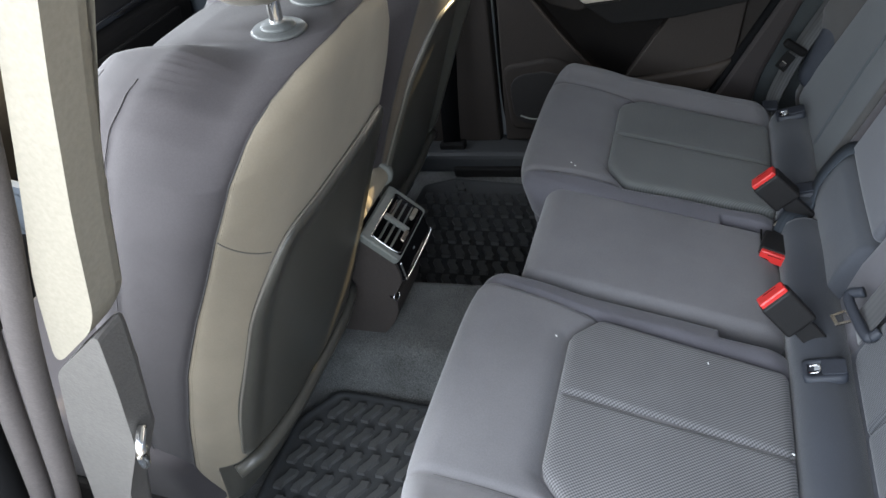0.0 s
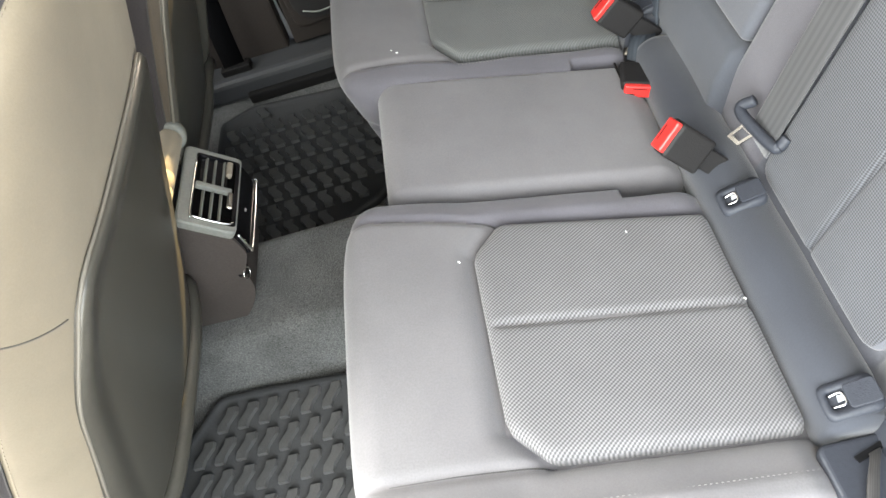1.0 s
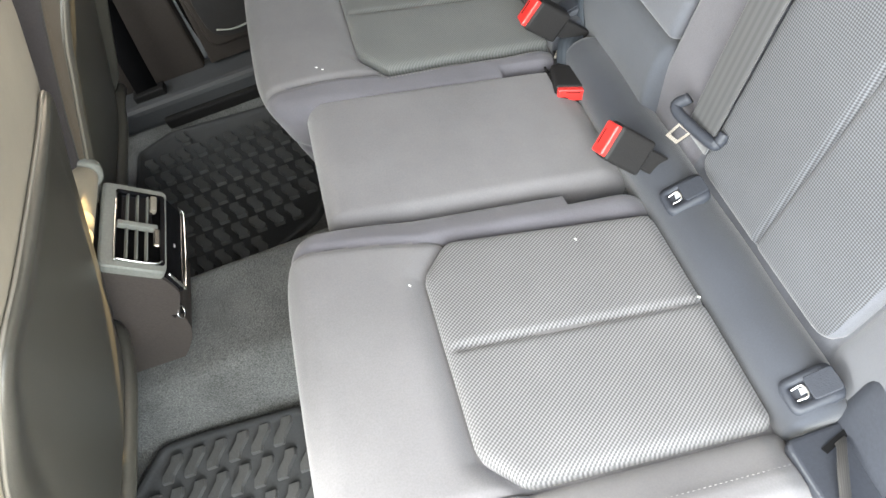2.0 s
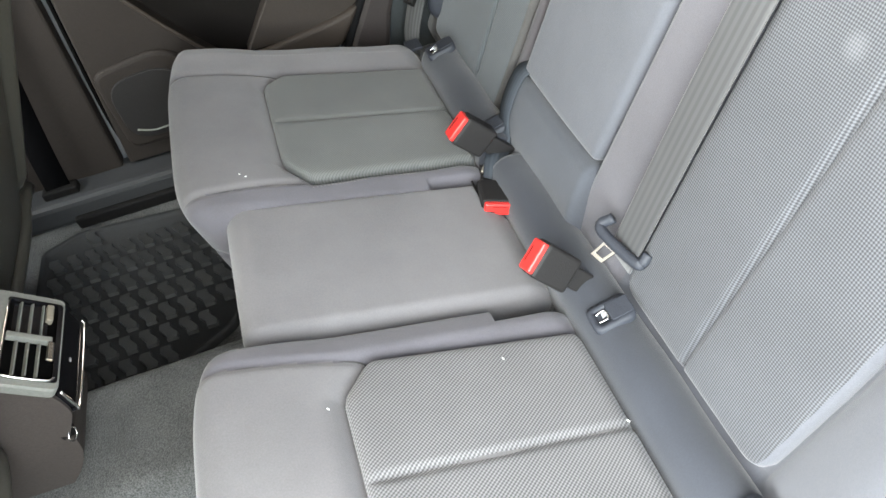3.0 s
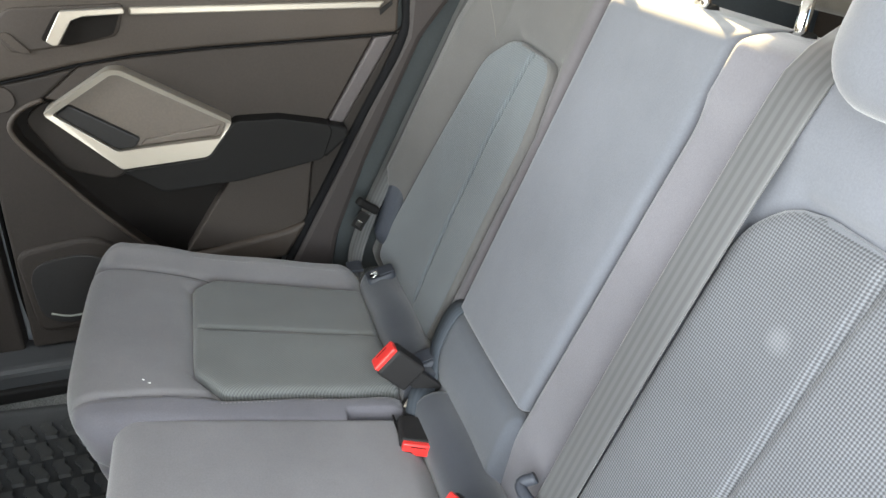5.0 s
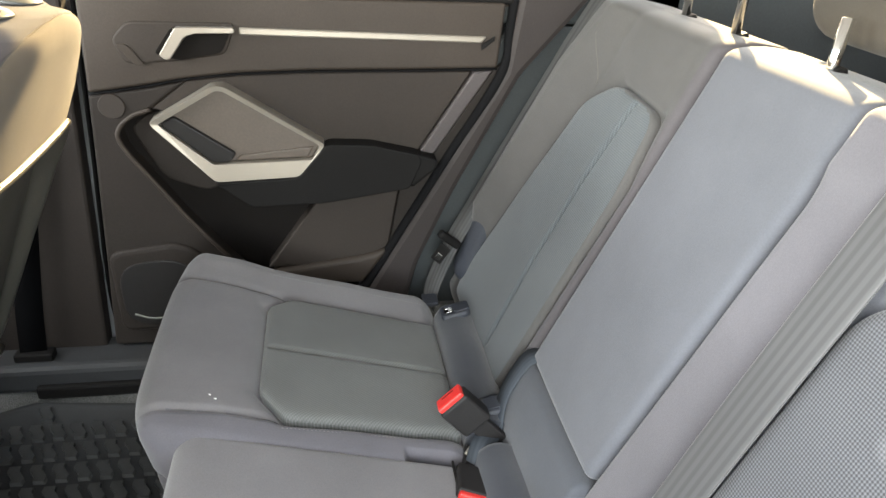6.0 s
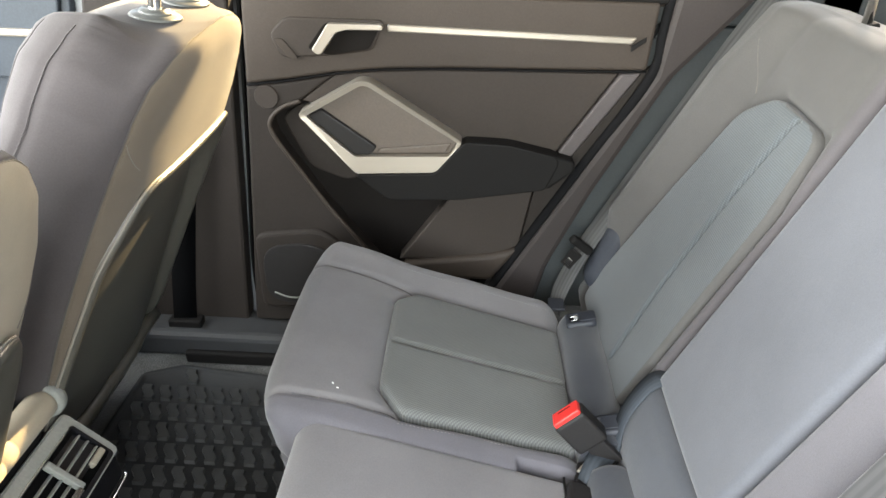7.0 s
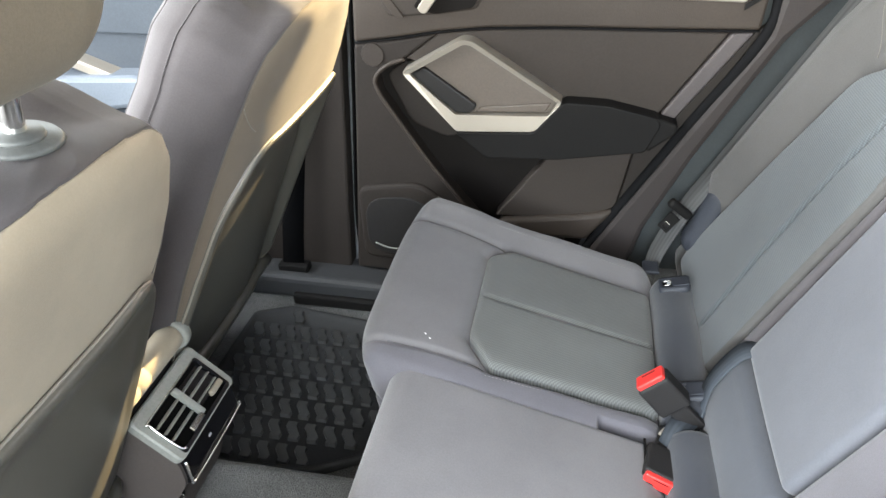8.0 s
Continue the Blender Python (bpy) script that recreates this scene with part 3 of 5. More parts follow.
def build_outer_cushion(flip):
    """Outer rear seat cushion in the near side's coordinates, mirrored for the far one."""
    my = mirror_y if flip else (lambda y: y)
    c = thing("rear_car_seat", "grey cloth outer rear seat with ribbed cushion and backrest inserts", "car seat", (0.53, my(0.43), 0.1), "rear seats")
    half = np.array([0.242, 0.234, 0.135])
    hexagon = [(0.503, 0.606), (0.465, 0.556), (0.465, 0.326), (0.502, 0.287), (0.766, 0.289), (0.766, 0.592)]
    inner = [(0.30, 0.625), (0.34, 0.624), (0.50, 0.609), (0.80, 0.592)]
    outer = [(0.30, 0.278), (0.34, 0.279), (0.50, 0.284), (0.80, 0.287)]

    def relief(x, y):
        """Height of the padded top above the cushion's plane."""
        x, y = np.asarray(x, float), np.asarray(y, float)
        z = -0.30 * np.clip(y - 0.622, 0, 1) + 0.015 * np.clip((0.280 - y) / 0.045, 0, 1) ** 1.5
        z = z + 0.006 * np.sin(np.clip((x - 0.31) / 0.16, 0, 1) * np.pi)
        groove = np.minimum(seg_dist(x, y, inner), seg_dist(x, y, outer))
        z = z - 0.006 * np.exp(-(groove / 0.006) ** 2)
        ring = seg_dist(x, y, hexagon + hexagon[:1])
        return z - 0.009 * np.exp(-(ring / 0.015) ** 2) - 0.009 * np.exp(-(ring / 0.006) ** 2)

    def fn(V):
        x, y = V[:, 0] + 0.537, V[:, 1] + 0.434
        d = half[2] - V[:, 2]
        top = np.exp(-d / 0.03)
        z = cushion_z(x) - d + top * relief(x, y)
        # notch beside the buckle
        notch = np.clip((x - 0.672) / 0.004, 0, 1) * np.clip((y - 0.634) / 0.004, 0, 1)
        z -= top * 0.050 * notch
        # front face leans back under the edge, with one seam across it
        front = np.clip((0.40 - x) / 0.1, 0, 1)
        xx = x + front * (0.20 * np.clip(d - 0.03, 0, 1)) + 0.007 * front * np.exp(-((d - 0.105) / 0.006) ** 2)
        across = np.abs(y - 0.434) / 0.234
        xx = xx + 0.030 * across ** 5 * np.clip((0.45 - x) / 0.15, 0, 1) + 0.004 * front
        z += 0.0012 * top * np.sin(40 * x + 9) * np.sin(33 * y)
        return np.stack([xx, my(y), z], -1)

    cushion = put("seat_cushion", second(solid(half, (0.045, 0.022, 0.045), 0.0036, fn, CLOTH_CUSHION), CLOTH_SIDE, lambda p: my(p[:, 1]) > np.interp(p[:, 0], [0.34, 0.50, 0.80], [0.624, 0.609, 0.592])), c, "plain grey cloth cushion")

    def place(u, v, h):
        return np.stack([u, my(v), cushion_z(u) + h], -1)

    def lift(u, v):
        mid = np.exp(-((v - 0.4495 + 0.012 * (u - 0.463)) / 0.005) ** 2) * np.clip((u - 0.466) / 0.02, 0, 1)
        return 0.0022 + 0.003 * np.cos((v - 0.44) * 9) - 0.0055 * mid

    def along(line, x0, x1, lift=0.0):
        xs = np.linspace(x0, x1, 60)
        ys = np.interp(xs, [p[0] for p in line], [p[1] for p in line])
        return list(zip(xs, [my(y) for y in ys], cushion_z(xs) + relief(xs, ys) + lift))

    for line in (inner, outer):
        put("seam", tube_path(along(line, 0.345, 0.505), 0.0011, SEAM, 6), cushion, "dark stitched seam")
    shift = [(x, y - 0.045) for x, y in outer]
    if flip:
        put("stitching", dashes(along([(x, y + 0.018) for x, y in inner], 0.50, 0.665, 0.0004), STITCH, 0.0028, 0.003, 0.0005), cushion, "dashed stitching along the inner strip")
    put("stitching", dashes(along(shift, 0.40, 0.755, 0.0004), STITCH, 0.0028, 0.003, 0.0005), cushion, "pale dashed stitching")
    put("insert", patch(rounded_outline(hexagon, 0.012), lift, place, RIBBED_FAR if flip else RIBBED, 0.003, 0.004, 0.010), cushion, "two-tone ribbed cloth insert")
    return c


NEAR_SEAT, FAR_SEAT = build_outer_cushion(False), build_outer_cushion(True)


def build_middle_cushion():
    c = thing("rear_car_seat", "plain grey cloth narrow middle rear seat with buckle pocket", "car seat", (0.55, 0.795, 0.1), "rear seats")
    half = np.array([0.206, 0.130, 0.135])

    def fn(V):
        x, y = V[:, 0] + 0.568, V[:, 1] + 0.800
        d = half[2] - V[:, 2]
        top = np.exp(-d / 0.03)
        z = cushion_z(x) - 0.010 - d + top * 0.004 * np.cos((y - 0.795) * 10)
        pocket = np.clip((x - 0.740) / 0.005, 0, 1) * np.clip((y - 0.848) / 0.005, 0, 1)
        z -= top * 0.012 * pocket
        front = np.clip((0.45 - x) / 0.1, 0, 1)
        xx = x + front * 0.10 * np.clip(d - 0.03, 0, 1)
        return np.stack([xx, y, z], -1)

    cushion = put("seat_cushion", solid(half, (0.04, 0.02, 0.04), 0.0045, fn, CLOTH_CUSHION), c)
    rim = [(0.741, 0.925), (0.738, 0.852), (0.743, 0.846), (0.80, 0.845)]
    pts = spline([(x, y, cushion_z(x) - 0.0085) for x, y in rim], 8)
    put("pocket_trim", tube_path(pts, 0.0018, PLASTIC, 6), cushion, "black plastic pocket rim")
    return c


MIDDLE_SEAT = build_middle_cushion()

UP = Vector((0.36, 0, 1)).normalized()
FACE = Vector((-1, 0, 0.36)).normalized()
BASE = Vector((0.744 + 0.36 * 0.28, 0, 0.28))


def on_back(y, s, n):
    """A place on the backrest plane: across, up along it, out of it; arrays welcome."""
    y, s, n = np.broadcast_arrays(np.asarray(y, float), np.asarray(s, float), np.asarray(n, float))
    return np.stack([BASE.x + s * UP.x + n * FACE.x, y, BASE.z + s * UP.z + n * FACE.z], -1)


def s_of(z):
    return (z - 0.28) / UP.z


def lerp_s(s, lo, hi, s0=0.1, s1=0.6):
    return lo + (hi - lo) * (s - s0) / (s1 - s0)


def backrest_mesh(inner, outer, s0, s1, relief, mat, thick=0.10, r=(0.03, 0.03, 0.03), step=0.005):
    w = abs(inner(0.35) - outer(0.35)) / 2
    half = np.array([w, (s1 - s0) / 2, thick / 2])

    def fn(V):
        s = V[:, 1] + (s0 + s1) / 2
        a = (V[:, 0] / w + 1) / 2
        y = inner(s) * (1 - a) + outer(s) * a
        n = V[:, 2] - half[2]
        top = np.clip((V[:, 2] + half[2]) / thick, 0, 1) ** 2
        s = s - 0.15 * n * np.clip((s - 0.50) / 0.12, 0, 1)
        return on_back(y, s, n + top * relief(y, s))

    V, F = round_box(half, r, step)
    return mesh_of(fn(V), F, mat)


def build_roll(y0, y1, parent):
    """The padded roll where the backrest meets the cushion."""
    half = np.array([0.043, (y1 - y0) / 2, 0.06])

    def fn(V):
        x, y, z = V[:, 0] + 0.812, V[:, 1] + (y0 + y1) / 2, V[:, 2] + 0.246
        z = z + 0.0015 * np.sin(37 * y + 2) - 0.10 * (x - 0.812)
        return np.stack([x, y, z], -1)

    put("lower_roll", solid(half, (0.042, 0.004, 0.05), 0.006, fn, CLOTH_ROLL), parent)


def build_isofix(y, parent):
    """Child-seat anchor guide: a plastic frame, a flap, and the bright bar in its opening."""
    o = Vector((0.800, y, 0.3075))
    e1, e2 = Vector((0, 1, 0)), Vector((0.955, 0, 0.25)).normalized()
    e3 = e1.cross(e2) * -1

    def at(u, v, w):
        return o + e1 * u + e2 * v + e3 * w

    outer = rounded_outline([(-0.0195, -0.022), (0.0195, -0.022), (0.0195, 0.034), (-0.0195, 0.034)], 0.011, 4)
    inn = rounded_outline([(-0.0105, -0.014), (0.0105, -0.014), (0.0105, 0.012), (-0.0105, 0.012)], 0.005, 4)
    bm = bmesh.new()
    rings = [[bm.verts.new(at(u, v, w)) for u, v in loop] for loop, w in ((outer, -0.010), (outer, 0.0015), (inn, 0.003), (inn, -0.010))]
    n = len(outer)
    for k in range(3):
        for i in range(n):
            bm.faces.new((rings[k][i], rings[k][(i + 1) % n], rings[k + 1][(i + 1) % n], rings[k + 1][i]))
    g = part("isofix_guide", bm, PLASTIC_BLUE, parent, "slate plastic child-seat anchor frame", True)
    part("recess", prism_bm([(u * 1.05, v * 1.05) for u, v in inn], lambda u, v, w: at(u, v, -0.003 + w), 0.002, 0), FOAM if y > MID else PLASTIC_BLUE, g, "dark opening")
    part("flap", prism_bm(rounded_outline([(-0.013, 0.003), (0.013, 0.003), (0.013, 0.034), (-0.013, 0.034)], 0.004, 3), lambda u, v, w: at(u, v, w), 0.004, 0.001), PLASTIC_BLUE, g, "slate hinged flap")
    pts = [at(-0.006, -0.013, 0.000), at(-0.006, 0.0, 0.002), at(0.006, 0.0, 0.002), at(0.006, -0.013, 0.000)]
    put("anchor_bar", tube_path(spline(pts, 5), 0.0013, STEEL, 8), g, "bright steel anchor bar")
    part("label_tag", prism_bm([(-0.003, -0.006), (0.004, -0.005), (0.003, 0.001), (-0.002, 0.001)], lambda u, v, w: at(u, v, 0.0015 + w), 0.002, 0), TAG, g, "small white paper tag")


def build_outer_backrest(flip):
    my = mirror_y if flip else (lambda y: y)
    b = FAR_SEAT if flip else NEAR_SEAT
    if flip:
        inner, outer = (lambda s: lerp_s(s, 1.045, 0.986)), (lambda s: lerp_s(s, 1.476, 1.342))
        zpoly = [(1.040, 0.762), (1.187, 0.768), (1.270, 0.719), (1.334, 0.568), (1.408, 0.376), (1.432, 0.300), (1.432, 0.262), (1.090, 0.262), (1.030, 0.665)]
        seam = [(1.106, 0.765), (1.143, 0.63), (1.172, 0.464), (1.185, 0.30)]
    else:
        inner, outer = (lambda s: lerp_s(s, 0.771, 0.723)), (lambda s: lerp_s(s, 0.108, 0.165))
        zpoly = [(0.562, 0.766), (0.440, 0.763), (0.360, 0.735), (0.322, 0.60), (0.328, 0.45), (0.340, 0.292), (0.626, 0.292), (0.606, 0.724)]
        seam = [(0.458, 0.755), (0.470, 0.55), (0.485, 0.30)]
    poly = [(y, s_of(z)) for y, z in zpoly]
    seam = [(y, s_of(z)) for y, z in seam]
    strip = [(inner(0.02) + (0.03 if flip else -0.135), 0.0), (inner(0.60) + (0.035 if flip else -0.088), 0.60)]

    def form(y, s):
        """The backrest's large shape: padded side wing, head pad and lower lumbar."""
        y, s = np.asarray(y, float), np.asarray(s, float)
        if flip:
            edge = np.interp(s, [0.02, 0.10, 0.307, 0.467, 0.62], [1.430, 1.404, 1.334, 1.270, 1.215])
            crest = np.interp(s, [0.05, 0.16, 0.36, 0.53, 0.61], [1.462, 1.445, 1.378, 1.318, 1.288])
            high = np.interp(s, [0.0, 0.10, 0.18, 0.50, 0.63], [0.0, 0.012, 0.046, 0.044, 0.026])
            t = np.clip((y - edge) / np.maximum(crest - edge, 0.02), 0, 1)
            n = high * t * t * (3 - 2 * t) - 0.10 * np.clip(y - crest, 0, 0.1)
            head = np.clip((s - 0.515) / 0.06, 0, 1) * np.clip((1.31 - y) / 0.12, 0, 1) * np.clip((y - 0.985) / 0.07, 0, 1)
            n = n + 0.008 * head * head * (3 - 2 * head)
            strip = y - lerp_s(s, 1.045, 0.986)
            n = n + 0.003 * np.exp(-((strip - 0.018) / 0.014) ** 2)
        else:
            t = np.clip((0.335 - y) / 0.09, 0, 1)
            n = 0.024 * t * t * (3 - 2 * t)
            head = np.clip((s - 0.515) / 0.05, 0, 1)
            n = n + 0.010 * head * head
        n = n - 0.030 * np.clip((s - 0.614) / 0.026, 0, 1) ** 2
        return n + 0.0005 * np.sin(25 * y + 3) * np.sin(19 * s)

    def relief(y, s):
        ring = seg_dist(y, s, poly + poly[:1])
        n = -0.007 * np.exp(-(ring / 0.016) ** 2) - 0.006 * np.exp(-(ring / 0.006) ** 2)
        n = n - 0.010 * within(y, s, poly) * np.clip((ring - 0.002) / 0.012, 0, 1)
        if not flip:
            n -= 0.004 * np.exp(-(seg_dist(y, s, strip) / 0.008) ** 2)
        return n + form(y, s)

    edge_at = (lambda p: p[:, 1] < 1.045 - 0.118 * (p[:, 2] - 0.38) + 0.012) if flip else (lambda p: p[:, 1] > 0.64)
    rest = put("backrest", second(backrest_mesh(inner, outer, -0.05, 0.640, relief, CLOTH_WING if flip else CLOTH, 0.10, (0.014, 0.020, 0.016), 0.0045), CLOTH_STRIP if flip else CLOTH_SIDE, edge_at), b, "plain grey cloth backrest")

    def lift(y, s):
        groove = np.exp(-(seg_dist(y, s, seam) / 0.0045) ** 2)
        return 0.0060 - 0.0068 * groove + form(y, s)

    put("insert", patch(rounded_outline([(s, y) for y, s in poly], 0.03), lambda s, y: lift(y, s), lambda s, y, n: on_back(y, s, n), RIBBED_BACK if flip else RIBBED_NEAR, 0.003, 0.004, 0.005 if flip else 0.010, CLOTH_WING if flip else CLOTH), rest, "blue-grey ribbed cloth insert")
    r0, r1 = (0.964, 1.318) if flip else (0.270, 0.935)
    build_roll(r0, r1, b)
    for y in ((1.287, 1.006) if flip else (0.30, 0.58)):
        build_isofix(y, b)
    if flip:
        pts = [on_back(1.262 + 0.004 * q, 0.500 + 0.0115 * q, float(form(1.262 + 0.004 * q, 0.500 + 0.0115 * q)) - 0.0005) for q in range(10)]
        put("top_seam", tube_path([tuple(p) for p in pts], 0.0008, THREAD, 6), rest, "thin seam up the wing")
    else:
        put("top_seam", tube_path([tuple(on_back(0.662 - 0.004 * q, 0.59 - 0.022 * q, -0.0012)) for q in range(5)], 0.0008, THREAD, 6), rest)
    # outer side bolster at the foot of the backrest
    yb = 1.440 if flip else 0.212
    half = np.array([0.040, 0.030, 0.085]) if flip else np.array([0.045, 0.085, 0.075])

    def fb(V):
        if flip:
            return on_back(V[:, 1] + yb, V[:, 2] + 0.09, V[:, 0] - 0.012)
        sl = V[:, 2] + 0.038
        fall = np.clip((V[:, 1] + 0.02) / 0.10, 0, 1) ** 2
        return on_back(V[:, 1] + yb, sl - 0.035 * fall, V[:, 0] - 0.016 - 0.012 * fall)

    put("side_bolster", solid(half, (0.035, 0.03, 0.04), 0.006, fb, PLASTIC_BLUE if flip else ANCHOR), b, "smooth slate-grey side bolster")
    return b


build_outer_backrest(False)
build_outer_backrest(True)


def build_middle_backrest():
    b = MIDDLE_SEAT
    inner, outer = (lambda s: lerp_s(s, 1.038, 0.979)), (lambda s: lerp_s(s, 0.776, 0.728))

    def relief(y, s):
        return 0.004 * np.cos((y - 0.85) * 9) - 0.032 * np.clip((s - 0.614) / 0.026, 0, 1) ** 2

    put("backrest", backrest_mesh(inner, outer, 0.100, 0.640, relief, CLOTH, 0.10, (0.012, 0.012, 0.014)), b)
    lo, hi = (lambda s: 0.996 + 0.45 * s), (lambda s: 0.748 + 0.22 * s)
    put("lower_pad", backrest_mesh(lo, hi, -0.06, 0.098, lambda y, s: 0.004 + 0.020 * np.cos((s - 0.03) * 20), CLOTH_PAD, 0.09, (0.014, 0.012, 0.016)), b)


build_middle_backrest()


def build_head_restraint(y, posts, z0, z1, w, xc, label, cloth):
    h = thing("head_restraint", label, "head restraint", (1.1, y, 0.86), "rear head restraints")
    half = np.array([0.055, w / 2, (z1 - z0) / 2])

    def fn(V):
        t = (V[:, 2] + half[2]) / (2 * half[2])
        x = V[:, 0] + xc + 0.06 * (t - 0.3) - 0.02 * np.cos(V[:, 1] * 5)
        return np.stack([x, V[:, 1] * (0.94 + 0.10 * np.sin(t * 2.6)) + y, V[:, 2] + (z0 + z1) / 2], -1)

    put("pad", solid(half, (0.045, 0.06, 0.05), 0.012, fn, cloth), h)
    for py in posts:
        put("post", tube_path([(1.102, py, 0.83), (1.106, py, z0 + 0.04)], 0.0065, CHROME, 14), h, "bright chrome post")
        m = Matrix.Translation((1.104, py, 0.874)) @ pose(0, 0, 0, 0, -16, 0)
        part("guide_sleeve", box_bm((-0.010, -0.014, -0.010), (0.010, 0.014, 0.000), 0.003, 3, m), PLASTIC, h, "black plastic post guide")


build_head_restraint(1.11, (1.180, 1.040), 1.09, 1.24, 0.27, 1.130, "brown-grey cloth rear head restraint on chrome posts", REAR_PAD)
build_head_restraint(0.772, (0.847, 0.697), 0.885, 1.05, 0.46, 1.215, "brown-grey cloth middle head restraint, almost fully lowered", REAR_PAD)
build_head_restraint(0.425, (0.495, 0.355), 0.858, 1.01, 0.30, 1.062, "grey cloth rear head restraint, lowered over the backrest", CLOTH)


# ---- belts and buckles ----
def build_buckle(base, tip, side, label, wide=0.022, tall=0.0135):
    """Belt buckle: black housing on a short stalk, red release button at its end."""
    base, tip = Vector(base), Vector(tip)
    b = thing("seat_belt_buckle", label, "belt buckle", base, "belt buckles")
    ax = (tip - base).normalized()
    sd = Vector(side).normalized()
    sd = (sd - ax * sd.dot(ax)).normalized()
    up = ax.cross(sd)
    m = Matrix((sd, up, ax)).transposed().to_4x4()
    m.translation = tip
    L = 0.064
    part("housing", box_bm((-wide, -tall, -L), (wide, tall, -0.004), 0.005, 3, m), BUCKLE, b)
    part("release_button", box_bm((-wide + 0.003, -tall + 0.0025, -0.008), (wide - 0.003, tall - 0.0025, 0.003), 0.0025, 2, m), RED, b, "bright red release button")
    part("slot", box_bm((-0.011, 0.0045, 0.0022), (0.011, 0.006, 0.0036), 0.0004, 1, m), FOAM, b)
    part("stalk", box_bm((-0.015, -0.007, -L - 0.05), (0.015, 0.007, -L + 0.004), 0.003, 2, m), BUCKLE, b)
    return b


build_buckle((0.800, 0.645, 0.300), (0.738, 0.660, 0.368), (0.8, 0.3, 0.45), "black belt buckle with red button standing by the cushion notch", 0.0245, 0.0150)
build_buckle((0.800, mirror_y(0.612), 0.300), (0.738, mirror_y(0.606), 0.364), (0.9, 0.0, 0.3), "black belt buckle with red button beside the far cushion", 0.025, 0.0150)
build_buckle((0.772, 0.925, 0.270), (0.757, 0.846, 0.279), (1, 0.05, -0.27), "black belt buckle with red button lying in the middle cushion's pocket", 0.026, 0.0125)


def build_near_belt():
    b = thing("seat_belt", "grey ribbed webbing seat belt with hanging black tongue", "seat belt", (0.9, 0.63, 0.35), "seat belts")
    pts, dirs = [], []
    for i in range(26):
        t = i / 25
        s = 0.045 + 0.615 * t
        n = 0.012 + 0.006 * math.sin(t * 3.1) - (0.03 * ((t - 0.9) / 0.1) ** 2 if t > 0.9 else 0)
        y = 0.640 - 0.032 * t
        pts.append(tuple(on_back(y, s, n)))
        dirs.append((0, 1, 0))
    put("webbing", ribbon(pts, dirs, 0.053, 0.0022, BELT), b)
    c = Vector(on_back(0.640, 0.068, 0.022))
    u = (Vector((0, 1, 0)) + FACE * 0.28 - UP * 0.05).normalized()
    loop = [c + u * 0.036 + UP * 0.022 - FACE * 0.012, c + u * 0.037 + UP * 0.004, c - u * 0.030 + FACE * 0.004, c - u * 0.038 + UP * 0.004, c - u * 0.036 + UP * 0.016 - FACE * 0.006]
    t = put("tongue", tube_path(spline(loop, 8), 0.0075, PLASTIC_BLUE, 10), b, "slate-grey plastic belt tongue")
    e1, e2 = u, (FACE * 0.62 - UP * 0.78).normalized()
    e3 = e1.cross(e2)
    o = c + u * 0.008

    def at(p, q, w):
        return o + e1 * p + e2 * q + e3 * w

    bm = bmesh.new()
    outer = [(-0.012, 0.0), (0.012, 0.0), (0.010, 0.030), (-0.010, 0.030)]
    inn = [(-0.0075, 0.010), (0.0075, 0.010), (0.0065, 0.025), (-0.0065, 0.025)]
    rings = [[bm.verts.new(at(p, q, w)) for p, q in lp] for lp, w in ((outer, -0.0012), (outer, 0.0012), (inn, 0.0012), (inn, -0.0012))]
    for k in range(4):
        for i in range(4):
            bm.faces.new((rings[k][i], rings[k][(i + 1) % 4], rings[(k + 1) % 4][(i + 1) % 4], rings[(k + 1) % 4][i]))
    part("tongue_plate", bm, STEEL, t, "bright steel latch plate")


build_near_belt()


def build_middle_strap():
    b = thing("seat_belt", "dark blue-grey lap strap running to the middle buckle", "seat belt", (0.84, 0.99, 0.3), "seat belts")
    pts = spline([tuple(on_back(1.030, 0.116, -0.012)), tuple(on_back(1.026, 0.098, 0.010)), tuple(on_back(1.004, 0.050, 0.029)), tuple(on_back(0.974, 0.005, 0.032)), (0.788, 0.940, 0.296), (0.776, 0.918, 0.281), (0.770, 0.900, 0.258)], 8)
    dirs = [Vector((0, 1, 0)).lerp(Vector((-0.70, 0.62, 0.22)), min(1, max(0, (i / len(pts) - 0.35) / 0.5))) for i in range(len(pts))]
    put("webbing", ribbon(pts, dirs, 0.036, 0.0025, BELT_DARK), b)
    put("latch_plate", tube_path(spline([(0.762, 0.936, 0.280), (0.775, 0.948, 0.284), (0.795, 0.944, 0.284), (0.800, 0.928, 0.280)], 6), 0.0026, SATIN), b, "bright steel latch plate")


build_middle_strap()


